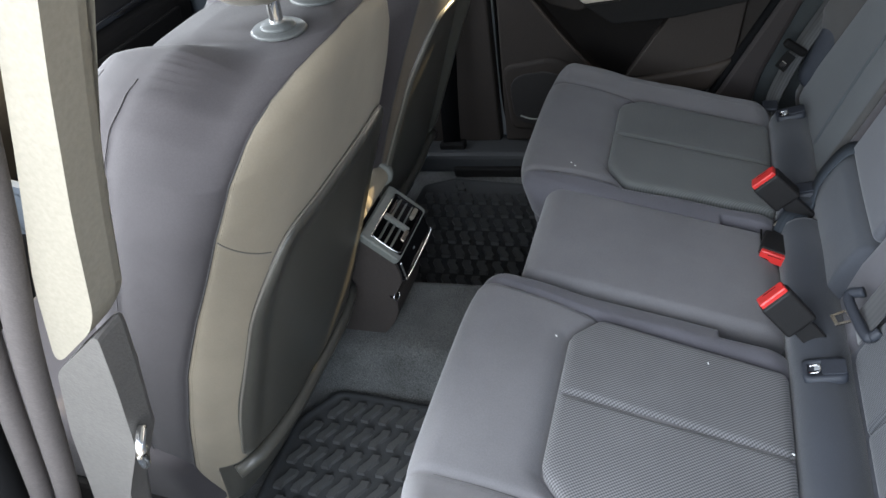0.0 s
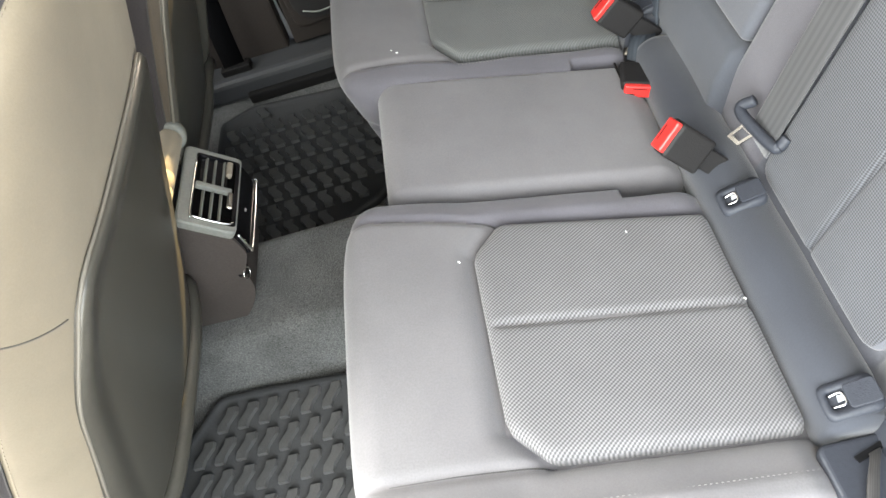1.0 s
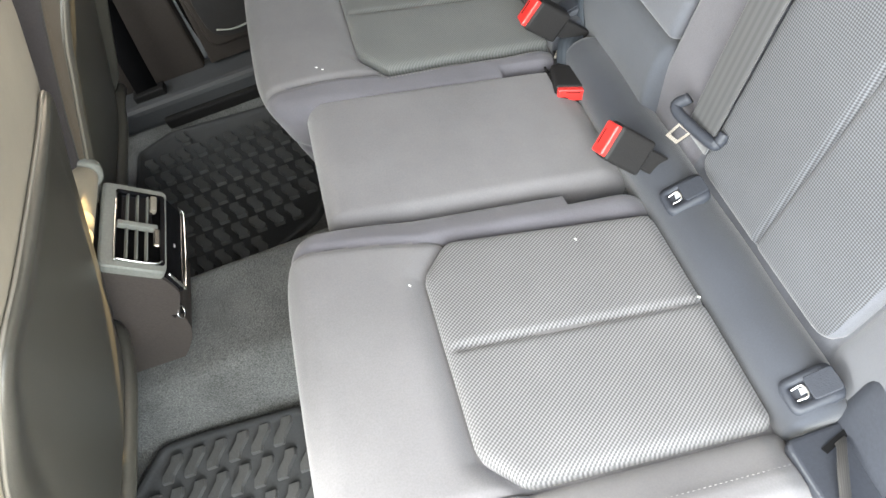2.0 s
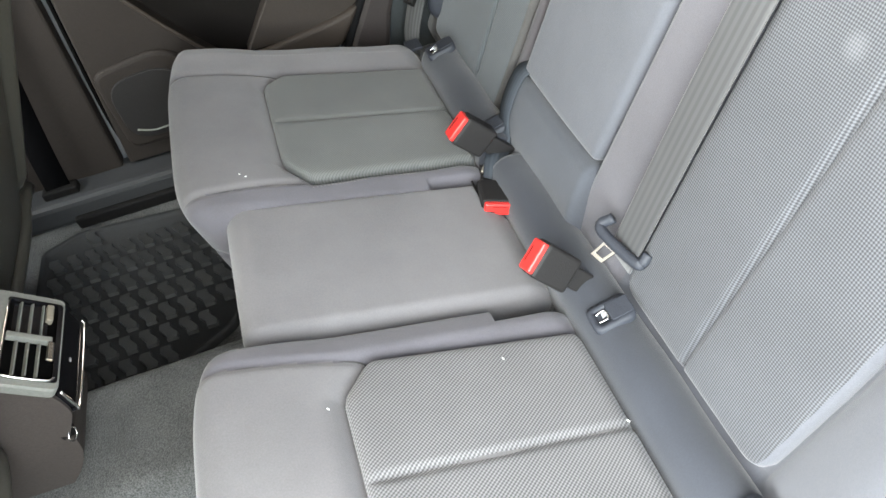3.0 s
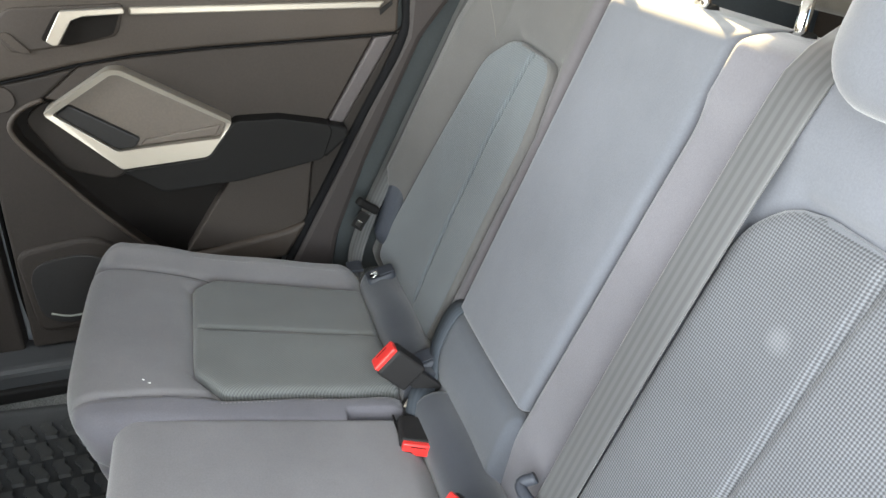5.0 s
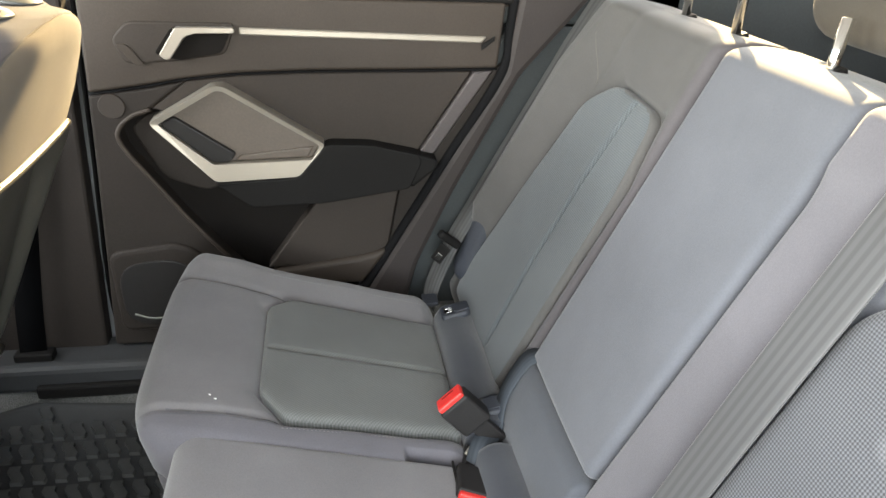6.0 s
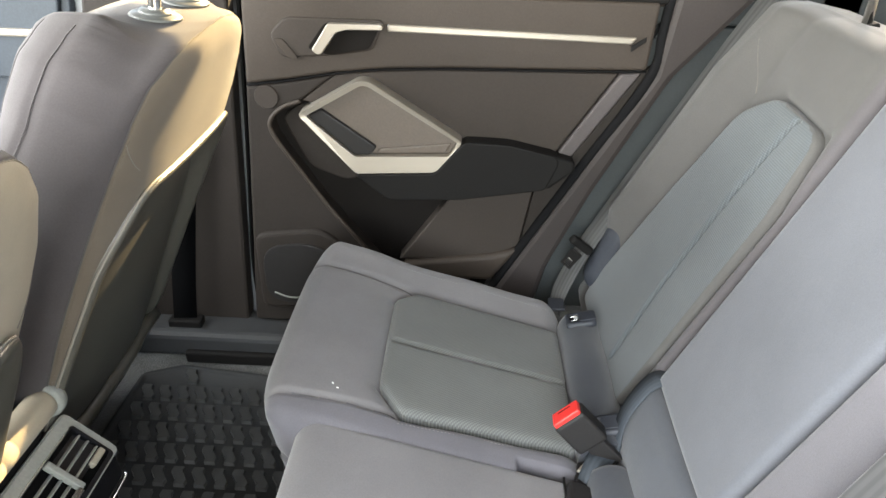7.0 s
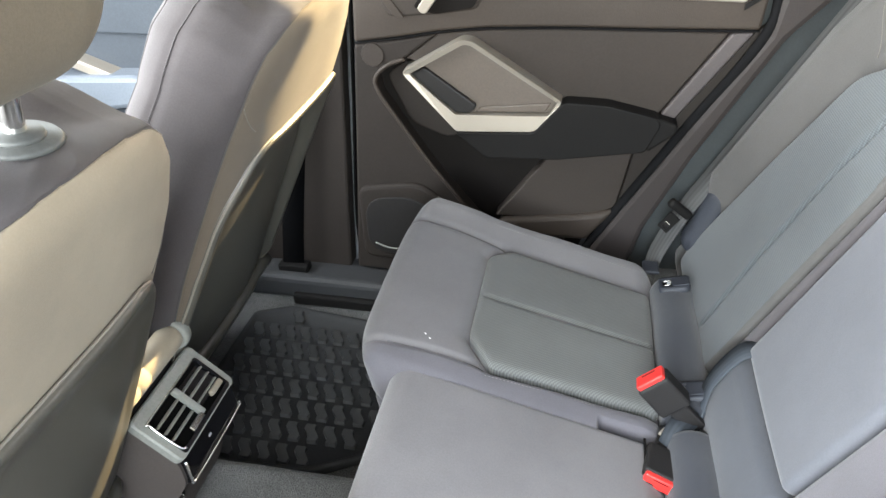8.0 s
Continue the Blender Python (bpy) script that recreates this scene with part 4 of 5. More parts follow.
def build_far_belt():
    b = thing("seat_belt", "grey webbing far seat belt with black tongue by the quarter trim", "seat belt", (0.8, 1.45, 0.3), "seat belts")
    pts = spline([(1.17, 1.455, 1.00), (1.065, 1.455, 0.83), (0.968, 1.460, 0.64), (0.875, 1.462, 0.455), (0.826, 1.452, 0.365), (0.79, 1.44, 0.28), (0.775, 1.405, 0.245)], 8)
    n = len(pts)
    dirs = [Vector((-0.50, 0.80, 0.25)) for i in range(n)]
    put("webbing", ribbon(pts, dirs, 0.040, 0.0022, BELT_FAR), b)
    turn = pose(0, 0, 0, 0, 38, 8)
    t = part("tongue", box_bm((-0.028, -0.009, -0.008), (0.028, 0.009, 0.010), 0.006, 3, Matrix.Translation((0.817, 1.436, 0.382)) @ turn), PLASTIC, b, "black plastic belt tongue")
    plate = Matrix.Translation((0.800, 1.430, 0.354)) @ pose(0, 0, 0, 0, 30, -28)
    part("tongue_plate", box_bm((-0.012, -0.002, -0.022), (0.012, 0.002, 0.022), 0.0015, 2, plate), PLASTIC, t, "black latch plate")
    part("plate_window", box_bm((-0.006, -0.0032, -0.015), (0.006, 0.000, 0.000), 0.0008, 1, plate), STEEL, t, "bright steel edge of the latch window")
    part("anchor_strap", box_bm((0.760, 1.375, 0.262), (0.792, 1.415, 0.270), 0.003, 2), PLASTIC_BLUE, b)


build_far_belt()


def build_anchor_cover():
    c = thing("belt_anchor_cover", "slate-grey plastic belt anchor cover beside the near cushion", "belt anchor", (0.78, 0.19, 0.25))
    def at(u, v, w):
        return (u, v, cushion_z(u) + 0.010 + w)

    out = rounded_outline([(0.757, 0.264), (0.842, 0.272), (0.862, 0.20), (0.83, 0.13), (0.775, 0.14), (0.760, 0.20)], 0.012, 4)
    hole = [(0.788, 0.247), (0.826, 0.262), (0.829, 0.256), (0.791, 0.241)]
    part("cover", prism_bm(out, lambda u, v, w: at(u, v, -0.012 + w), 0.018, 0.005, 3), ANCHOR, c, "smooth slate plastic shell")
    part("slot", prism_bm(hole, lambda u, v, w: at(u, v, 0.0065 + w), 0.002, 0), FOAM, c)
    pts = spline([(0.812, 0.254, cushion_z(0.81) + 0.010), (0.808, 0.246, cushion_z(0.806) + 0.022), (0.795, 0.226, cushion_z(0.79) + 0.026), (0.782, 0.200, cushion_z(0.78) + 0.022), (0.768, 0.170, cushion_z(0.765) + 0.016), (0.755, 0.125, 0.285)], 6)
    put("strap", ribbon(pts, [(0.93, 0.33, -0.25)] * len(pts), 0.016, 0.002, BELT_BROWN), c, "grey webbing strap")


build_anchor_cover()


# ---- front seats ----
ZS = [0.16, 0.30, 0.45, 0.60, 0.70, 0.765, 0.815, 0.845, 0.865, 0.878, 0.886, 0.891]


def seat_profile(z, slim=False):
    """Rear face x, half width and depth of a front backrest at a height."""
    xb = 0.21 + 0.42 * (z - 0.707) - 9.0 * np.clip(z - 0.85, 0, 1) ** 2
    w = np.interp(z, ZS, [0.210, 0.228, 0.240, 0.243, 0.237, 0.226, 0.202, 0.175, 0.146, 0.114, 0.078, 0.040])
    d = np.interp(z, ZS, [0.22, 0.26, 0.28, 0.28, 0.265, 0.255, 0.25, 0.25, 0.245, 0.235, 0.22, 0.17])
    if not slim:
        w = w + np.interp(z, [0.60, 0.70, 0.765, 0.815, 0.865, 0.891], [0.0, 0.008, 0.018, 0.028, 0.032, 0.018])
    else:
        d = d * np.interp(z, [0.55, 0.80], [1.0, 0.68])
    return xb, w, d


def panel_outline(far):
    """The back panel's outline: across from the seat's middle, and height."""
    top = 0.728 if far else 0.712
    return [(-0.198, top - 0.082), (-0.152, top), (0.152, top), (0.198, top - 0.082), (0.212, 0.45), (0.204, 0.312), (-0.204, 0.312), (-0.212, 0.45)]


def knee_room(dy, z, deep):
    """How far the rear face is hollowed inside the back panel's outline."""
    poly = rounded_outline(panel_outline(deep)[:5] + [(0.212, 0.05), (-0.212, 0.05), (-0.212, 0.45)], 0.035, 8)
    dy, z = np.broadcast_arrays(np.asarray(dy, float), np.asarray(z, float))
    t = np.clip(seg_dist(dy, z, poly + poly[:1]) / 0.045, 0, 1) * within(dy, z, poly)
    return (0.040 if deep else 0.012) * t * t * (3 - 2 * t)


def seat_point(ang, z, cy, slim, groove=0.0):
    """A place on the backrest cover at an angle round it (0 is the rear) and a height."""
    xb, w, d = seat_profile(z, slim)
    wf = np.interp(z, ZS, [0.210, 0.228, 0.240, 0.243, 0.239, 0.231, 0.212, 0.187, 0.159, 0.128, 0.092, 0.052])
    cx, sx = np.cos(ang), np.sin(ang)
    px = np.sign(cx) * np.abs(cx) ** (2 / 3.6) * d / 2
    front = np.clip(0.45 - px / d, 0, 1) ** 1.5
    w = w + np.maximum(wf - w, 0) * front
    py = np.sign(sx) * np.abs(sx) ** (2 / 3.6) * w
    sc = 1 - groove
    soft = 0.0016 * np.sin(11 * z + 3 * ang) * np.sin(17 * z - 2 * ang + cy)
    up = 0.010 * (0.4 - px / np.maximum(d, 0.05)) * np.clip((z - 0.75) / 0.1, 0, 1)
    shoulder = np.clip((0.28 - px / np.maximum(d, 0.05)) / 0.35, 0, 1) * np.clip((np.abs(py) - 0.06) / 0.06, 0, 1)
    up = up + 0.028 * shoulder * shoulder * (3 - 2 * shoulder) * np.clip((z - 0.74) / 0.10, 0, 1)
    hollow = knee_room(py, z, slim) * np.clip(cx * 4, 0, 1)
    return np.stack([xb - d / 2 + px * sc - hollow + soft * cx, cy + py * sc + soft * sx, z + 0 * ang + up], -1)


def crease_angle(zz, far=False):
    """How far round the cover its rear panel's seam lies at a height."""
    if far:
        return np.interp(zz, [0.16, 0.60, 0.76, 0.82, 0.848, 0.866, 0.880, 0.8865, 0.8885], [57, 55, 55, 56, 55, 47, 34, 18, 0])
    return np.interp(zz, [0.30, 0.55, 0.65, 0.706, 0.78, 0.82, 0.855, 0.868, 0.878, 0.8845, 0.8872, 0.8885], [87, 81, 74, 68, 61, 58, 55, 49, 39, 25, 12, 0])


def build_front_seat(cy, far):
    label = "plum-grey cloth front seat with dark plastic back panel"
    f = thing("front_car_seat", label, "car seat", (-0.1, cy, 0.05), "front seats")
    zs = np.concatenate([np.linspace(0.19, 0.80, 120), np.linspace(0.803, 0.868, 30), np.linspace(0.8695, 0.891, 64)])
    n = 180
    even = np.linspace(0, 360, n, endpoint=False)
    vs, fs, warm = [], [], []
    for k, z in enumerate(zs):
        ca = max(crease_angle(zs[k], far), 1.5)
        # one column of the cover runs along the seam
        deg = np.interp(even, [0, 60, 180, 300, 360], [0, ca, 180, 360 - ca, 360])
        ang = np.radians(deg)
        away = np.minimum(np.abs(deg - ca), np.abs(360 - deg - ca))
        g = 0.012 * np.exp(-(away / 1.8) ** 2) + 0.008 * (sum(np.exp(-((deg - a) / 2.0) ** 2) for a in (95, 98, 130, 230, 262, 265)))
        vs.append(seat_point(ang, np.full(n, z), cy, far, g))
        half_turn = np.minimum(deg + 1, 359 - deg)
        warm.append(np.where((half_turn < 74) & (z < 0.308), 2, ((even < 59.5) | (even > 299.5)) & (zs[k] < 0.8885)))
    m = len(zs)
    for k in range(m - 1):
        for i in range(n):
            j = (i + 1) % n
            fs.append((k * n + i, k * n + j, (k + 1) * n + j, (k + 1) * n + i))
    fs += [tuple(reversed(range(n))), tuple((m - 1) * n + i for i in range(n))]
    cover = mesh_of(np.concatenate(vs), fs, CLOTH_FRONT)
    # the rear panel's light (near) and shade (far) are in its cloth colour
    cover.materials.append(CLOTH_SHADE if far else CLOTH_LIT)
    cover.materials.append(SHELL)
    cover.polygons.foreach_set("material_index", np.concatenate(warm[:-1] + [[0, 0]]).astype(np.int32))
    body = put("backrest_cover", cover, f, "plum-grey cloth cover, light or shade in the rear panel's colour, stitched seams")

    def lifted(angles, heights, h):
        P = seat_point(np.radians(angles), np.asarray(heights, float), cy, far)
        Q = seat_point(np.radians(np.asarray(angles) + 1.0), np.asarray(heights, float), cy, far)
        R = seat_point(np.radians(angles), np.asarray(heights, float) - 0.004, cy, far)
        nn = np.cross(Q - P, P - R)
        nn /= np.maximum(np.linalg.norm(nn, axis=1, keepdims=True), 1e-9)
        return [tuple(p) for p in P + nn * h]

    heights_up = np.concatenate([np.linspace(0.30, 0.80, 40), np.linspace(0.805, 0.8885, 40)])
    for sy in (-1, 1):
        ca = crease_angle(heights_up, far) * sy
        put("seam", tube_path(lifted(ca, heights_up, -0.0016), 0.0010, SEAM, 5), body, "dark stitched seam")
        put("stitching", dashes(lifted(ca - 2.2 * sy, heights_up, 0.0002), CLOTH_SHADE if far else CLOTH_LIT, 0.004, 0.002, 0.0006), body, "fine tone-on-tone stitching along the seam")
        side = heights_up[heights_up < 0.872]
        for turn in (96.5, 130.0):
            put("seam", tube_path(lifted(np.full(len(side), turn * sy), side, -0.0004), 0.0007, CLOTH_FRONT, 5), body, "tone-on-tone side seam")
        cross = np.linspace(54 if far else 62, 34 if far else 31, 21) * sy
        put("seam", tube_path(lifted(cross, (0.795 if far else 0.758) - (0.038 if far else 0.060) * np.linspace(0, 1, 21) ** 0.9, 0.0), 0.0008, THREAD, 5), body, "short cross seam")

    def surf(y, z, h):
        xb, w, d = seat_profile(z, far)
        h = h - knee_room(y - cy, z, far)
        q = np.clip(np.abs(y - cy) / w, 0, 0.995)
        x = xb - d / 2 + d / 2 * (1 - q ** 3.6) ** (1 / 3.6)
        return np.stack([x + h, y, z], -1)

    ol = rounded_outline([(cy + a, b) for a, b in panel_outline(far)], 0.035, 8)
    put("back_panel", patch([(z, y) for y, z in ol], lambda z, y: 0.010 + 0.004 * np.cos((y - cy) * 7), lambda z, y, q: surf(y, z, q), SHELL, 0.005, 0.005), f, "dark green-black plastic back panel")
    rim = [tuple(surf(np.array([y]), np.array([z]), 0.0035)[0]) for y, z in dense(ol, 0.006)]
    put("panel_piping", tube_path(rim, 0.0017, PIPING, 8, True), f, "pale edge of the back panel")
    low = [(cy + q, 0.297) for q in np.linspace(-0.215, 0.215, 14)]
    pts = [tuple(surf(np.array([y]), np.array([z]), 0.014)[0]) for y, z in low]
    put("lower_lip", tube_path(pts, 0.012, SHELL, 10), f, "dark lower edge trim")
    # seat cushion and base
    half = np.array([0.25, 0.245, 0.09])

    def fc(V):
        x = V[:, 0] - 0.30
        return np.stack([x, V[:, 1] + cy, V[:, 2] + 0.30 - 0.12 * (x + 0.30)], -1)

    put("seat_cushion", solid(half, (0.05, 0.05, 0.05), 0.014, fc, CLOTH_FRONT), f)
    part("base_trim", box_bm((-0.50, cy - 0.25, 0.12), (-0.09, cy + 0.25, 0.24), 0.02, 3), PLASTIC, f)
    for sy in (-1, 1):
        part("seat_rail", box_bm((-0.50, cy + sy * 0.19 - 0.02, 0.060), (-0.16, cy + sy * 0.19 + 0.02, 0.141), 0.006, 2), PLASTIC, f)
    # head restraint on two posts
    hy, hc = np.array([0.055, 0.13, 0.085]), cy + 0.006

    def fh(V):
        t = (V[:, 2] + 0.085) / 0.17
        return np.stack([V[:, 0] + 0.235 - 0.02 * np.cos(V[:, 1] * 8), hc + V[:, 1] * (0.9 + 0.14 * np.sin(t * 2.8)), V[:, 2] + 1.018], -1)

    put("headrest_pad", solid(hy, (0.045, 0.06, 0.06), 0.010, fh, GREY_PAD), f, "brown-grey cloth head restraint")
    for sy in (-1, 1):
        py = hc + sy * 0.046
        p = put("headrest_post", tube_path(spline([(0.212, py, 0.84), (0.215, py, 0.915), (0.226, py, 0.955), (0.236, py, 1.0)], 6), 0.0075, CHROME, 16), f, "bright chrome post")
        for r1, r2, h, z in ((0.030, 0.0265, 0.004, 0.899), (0.019, 0.017, 0.005, 0.903)):
            bm = bmesh.new()
            bmesh.ops.create_cone(bm, cap_ends=True, segments=40, radius1=r1, radius2=r2, depth=h)
            bmesh.ops.bevel(bm, geom=[e for e in bm.edges if all(v.co.z > 0 for v in e.verts)], offset=0.0012, segments=2, affect="EDGES")
            bmesh.ops.transform(bm, verts=bm.verts, matrix=pose(0.214, py, z, 0, 8, 0))
            part("post_collar", bm, COLLAR, p, "grey plastic collar", True)
    f.location.z -= 0.016
    return f


build_front_seat(0.513, False)
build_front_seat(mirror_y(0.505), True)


# ---- centre console and armrest ----
def build_console():
    c = thing("centre_console", "brown-grey centre console end with rear air vents", "console", (0.0, MID, 0.1))
    ym, hw = 0.797, 0.079
    y0, y1 = ym - hw, ym + hw
    body = rounded_outline([(-0.50, 0.386), (0.070, 0.386), (0.120, 0.338), (0.124, 0.296), (0.094, 0.245), (0.030, 0.215), (-0.50, 0.200)], 0.012, 4)
    part("hood", prism_bm(body, lambda u, v, w: (u, y0 + 0.002 + w, v), y1 - y0 - 0.004, 0.006, 3), CONSOLE, c)
    foot = rounded_outline([(-0.50, 0.262), (0.100, 0.262), (0.092, 0.200), (0.062, 0.155), (0.02, 0.118), (-0.50, 0.105)], 0.028, 6)
    part("foot", prism_bm(foot, lambda u, v, w: (u, y0 + 0.008 + w, v), y1 - y0 - 0.016, 0.014, 4), CONSOLE, c)
    # vent face: u across, v down the slope, w out of it
    o = Vector((0.070, ym, 0.394))
    e1 = Vector((0, 1, 0))
    e2 = Vector((0.056, 0, -0.053)).normalized()
    e3 = Vector((0.053, 0, 0.056)).normalized()

    def at(u, v, w):
        return o + e1 * u + e2 * v + e3 * w

    def ring(outer, inn, w0, w1, mat, name, label):
        bm = bmesh.new()
        mid = [(a + (p - a) * 0.18, b + (q - b) * 0.18) for (a, b), (p, q) in zip(outer, inn)]
        loops = ((outer, w0), (outer, w1 - 0.0025), (mid, w1), (inn, w1), (inn, w0))
        rr = [[bm.verts.new(at(u, v, w)) for u, v in lp] for lp, w in loops]
        n = len(outer)
        for k in range(len(rr)):
            for i in range(n):
                bm.faces.new((rr[k][i], rr[k][(i + 1) % n], rr[(k + 1) % len(rr)][(i + 1) % n], rr[(k + 1) % len(rr)][i]))
        return part(name, bm, mat, c, label)

    def rect(a, b, lo, hi, r):
        return rounded_outline([(a, lo), (b, lo), (b, hi), (a, hi)], r, 4)

    ring(rect(-hw, hw, -0.008, 0.0785, 0.010), rect(-0.067, 0.067, 0.0095, 0.0765, 0.006), -0.008, 0.006, VENT, "vent_surround", "light grey plastic surround")
    ring(rect(-0.0675, 0.0675, 0.0090, 0.0770, 0.006), rect(-0.0640, 0.0640, 0.0125, 0.0700, 0.005), 0.001, 0.0072, GLOSS, "vent_bezel", "thin gloss black bezel")
    put("vent_chrome", tube_path(spline([at(0.058, 0.0105, 0.0078), at(-0.058, 0.0105, 0.0078), at(-0.0656, 0.017, 0.0078), at(-0.0660, 0.062, 0.0078), at(-0.060, 0.0720, 0.0078)], 8), 0.0015, CHROME), c, "thin chrome edge of the vents")
    part("vent_well", prism_bm(rect(-0.065, 0.065, 0.0115, 0.071, 0.005), lambda u, v, w: at(u, v, w - 0.0015), 0.002, 0), VOID, c, "dark vent well")
    slope = Matrix((e1, e2, e3)).transposed().to_4x4()
    part("vent_flap", box_bm((-0.028, -0.026, 0.0), (0.028, 0.016, 0.0022), 0.001, 1, Matrix.Translation(at(0.034, 0.044, 0.001)) @ slope @ pose(0, 0, 0, 6, 0, 0)), GLOSS, c, "gloss black closed vent flap")
    for side in (-1, 1):
        for k in range(3):
            part("vent_vane", box_bm((-0.0275, -0.0010, -0.002), (0.0275, 0.0010, 0.0045), 0.0005, 1, Matrix.Translation(at(side * 0.0335, 0.0255 + 0.0130 * k, 0.003)) @ slope @ pose(0, 0, 0, -20, 0, 0)), VENT, c)
    part("vent_divider", box_bm((-0.0045, -0.031, -0.002), (0.0045, 0.022, 0.0075), 0.0015, 2, Matrix.Translation(at(0, 0.044, 0.003)) @ slope), VENT, c)
    for u, hw2, v, mt in ((-0.020, 0.016, 0.0645, CHROME), (0.046, 0.014, 0.0600, CREAM)):
        part("vent_thumb_tab", box_bm((-hw2, -0.0045, -0.002), (hw2, 0.0045, 0.0085), 0.002, 2, Matrix.Translation(at(u, v, 0.003)) @ slope), mt, c, "bright thumb tab")
    # upright gloss panel under the vents with its chrome edge
    part("gloss_panel", prism_bm(rounded_outline([(0.100, 0.345), (0.1265, 0.3425), (0.1310, 0.300), (0.127, 0.292), (0.100, 0.292)], 0.003, 3), lambda u, v, w: (u, ym - 0.072 + w, v), 0.144, 0.002, 2), GLOSS, c, "gloss black control panel")
    edge = [(0.1290, ym - 0.073, 0.336), (0.1325, ym - 0.0745, 0.305), (0.1325, ym - 0.068, 0.2965), (0.1335, ym, 0.2960), (0.1325, ym + 0.068, 0.2965), (0.1325, ym + 0.0745, 0.303)]
    put("chrome_edge", tube_path(spline(edge, 10), 0.0021, CHROME), c, "thin chrome edge")
    part("panel_mark", box_bm((0.1285, ym - 0.012, 0.318), (0.1300, ym - 0.006, 0.3215), 0.0002, 1), STITCH, c, "small pale marking")
    bm = bmesh.new()
    bmesh.ops.create_cone(bm, cap_ends=True, segments=20, radius1=0.011, radius2=0.009, depth=0.012)
    bmesh.ops.transform(bm, verts=bm.verts, matrix=pose(0.094, y0 + 0.012, 0.252, 0, 80, 0))
    part("socket_cap", bm, PLASTIC, c, "small round black socket cap")
    loop = [(0.101 + 0.0022 * math.cos(q * math.tau / 24), y0 + 0.004 + 0.009 * math.cos(q * math.tau / 24), 0.252 + 0.009 * math.sin(q * math.tau / 24)) for q in range(24)]
    put("socket_ring", tube_path(loop, 0.0012, STEEL, 6, True), c, "thin bright ring")


build_console()


def build_armrest():
    a = thing("centre_armrest_box", "olive-grey padded armrest box over the console, sunlit at its end", "armrest box", (0.0, MID, 0.4))
    half = np.array([0.19, 0.062, 0.045])

    def fn(V):
        return np.stack([V[:, 0] - 0.150, V[:, 1] + MID, V[:, 2] + 0.455 - 0.10 * (V[:, 0])], -1)

    put("pad", solid(half, (0.04, 0.04, 0.035), 0.008, fn, CONSOLE), a)
    part("hinge_block", box_bm((-0.25, MID - 0.055, 0.380), (0.060, MID + 0.060, 0.430), 0.012, 3), PLASTIC, a)
    barrel = [(-0.098, 0.0185), (-0.052, 0.0190), (-0.0505, 0.0178), (-0.049, 0.0190), (-0.026, 0.0194), (-0.0245, 0.0182), (-0.023, 0.0194), (0.052, 0.0200), (0.060, 0.0190)]
    cap = [(0.056, 0.0205), (0.057, 0.0245), (0.060, 0.0260), (0.067, 0.0260), (0.072, 0.0240), (0.0735, 0.0160)]

    def turned(profile, mat):
        """A solid of revolution along y at the armrest's hinge."""
        vs, fs, n = [], [], 40
        for y, r in profile:
            vs += [(0.066 + r * math.cos(q * math.tau / n), 0.790 + y, 0.444 + r * math.sin(q * math.tau / n)) for q in range(n)]
        for k in range(len(profile) - 1):
            fs += [(k * n + q, k * n + (q + 1) % n, (k + 1) * n + (q + 1) % n, (k + 1) * n + q) for q in range(n)]
        return mesh_of(vs, fs + [tuple(reversed(range(n))), tuple((len(profile) - 1) * n + q for q in range(n))], mat)

    # pale lit cloth colour adds to the sun on the barrel
    put("hinge_barrel", turned(barrel, CLOTH_LIT), a, "olive-grey rounded rear edge, sunlight put into its pale colour")
    put("end_cap", turned(cap, VENT), a, "grey plastic end cap")


build_armrest()


def build_front_console():
    c = thing("gear_console", "dark front console with pale grab rails", "console", (-0.5, MID, 0.1))
    part("body", box_bm((-0.98, MID - 0.13, 0.06), (-0.50, MID + 0.13, 0.42), 0.02, 3), PLASTIC, c)
    rail = rounded_outline([(-0.725, 0.42), (-0.715, 0.555), (-0.700, 0.560), (-0.575, 0.530), (-0.575, 0.505), (-0.66, 0.42)], 0.012, 4)
    for y in (MID - 0.125, MID + 0.105):
        part("grab_rail", prism_bm(rail, lambda u, v, w, y=y: (u, y + w, v), 0.020, 0.005, 2), FRONT_PALE, c, "pale grey grab rail")
    part("shifter_base", box_bm((-0.70, MID - 0.05, 0.418), (-0.56, MID + 0.05, 0.428), 0.004, 2), GLOSS, c)
    part("shifter", box_bm((-0.66, MID - 0.026, 0.425), (-0.60, MID + 0.026, 0.49), 0.018, 3), PLASTIC, c)


build_front_console()


def build_dashboard():
    d = thing("dashboard", "dark plastic dashboard below the windscreen", "dashboard", (-0.95, MID, 0.5))
    prof = rounded_outline([(-1.05, 0.40), (-0.78, 0.42), (-0.72, 0.62), (-0.78, 0.80), (-1.05, 0.86)], 0.05, 6)
    part("body", prism_bm(prof, lambda u, v, w: (u, 0.06 + w, v), 1.45, 0.02, 3), PLASTIC, d)
    part("trim_strip", box_bm((-0.742, 0.95, 0.655), (-0.722, 1.46, 0.672), 0.004, 2), GLOSS, d, "gloss black trim strip")
    part("glovebox_lid", prism_bm([(0.95, 0.455), (1.44, 0.455), (1.44, 0.60), (0.95, 0.60)], lambda u, v, w: (-0.790 + 0.30 * (v - 0.43) + w, u, v), 0.020, 0.006, 2), PLASTIC, d)
    part("side_vent", box_bm((-0.735, 1.30, 0.690), (-0.722, 1.44, 0.745), 0.006, 2), GLOSS, d, "gloss black side vent")


build_dashboard()


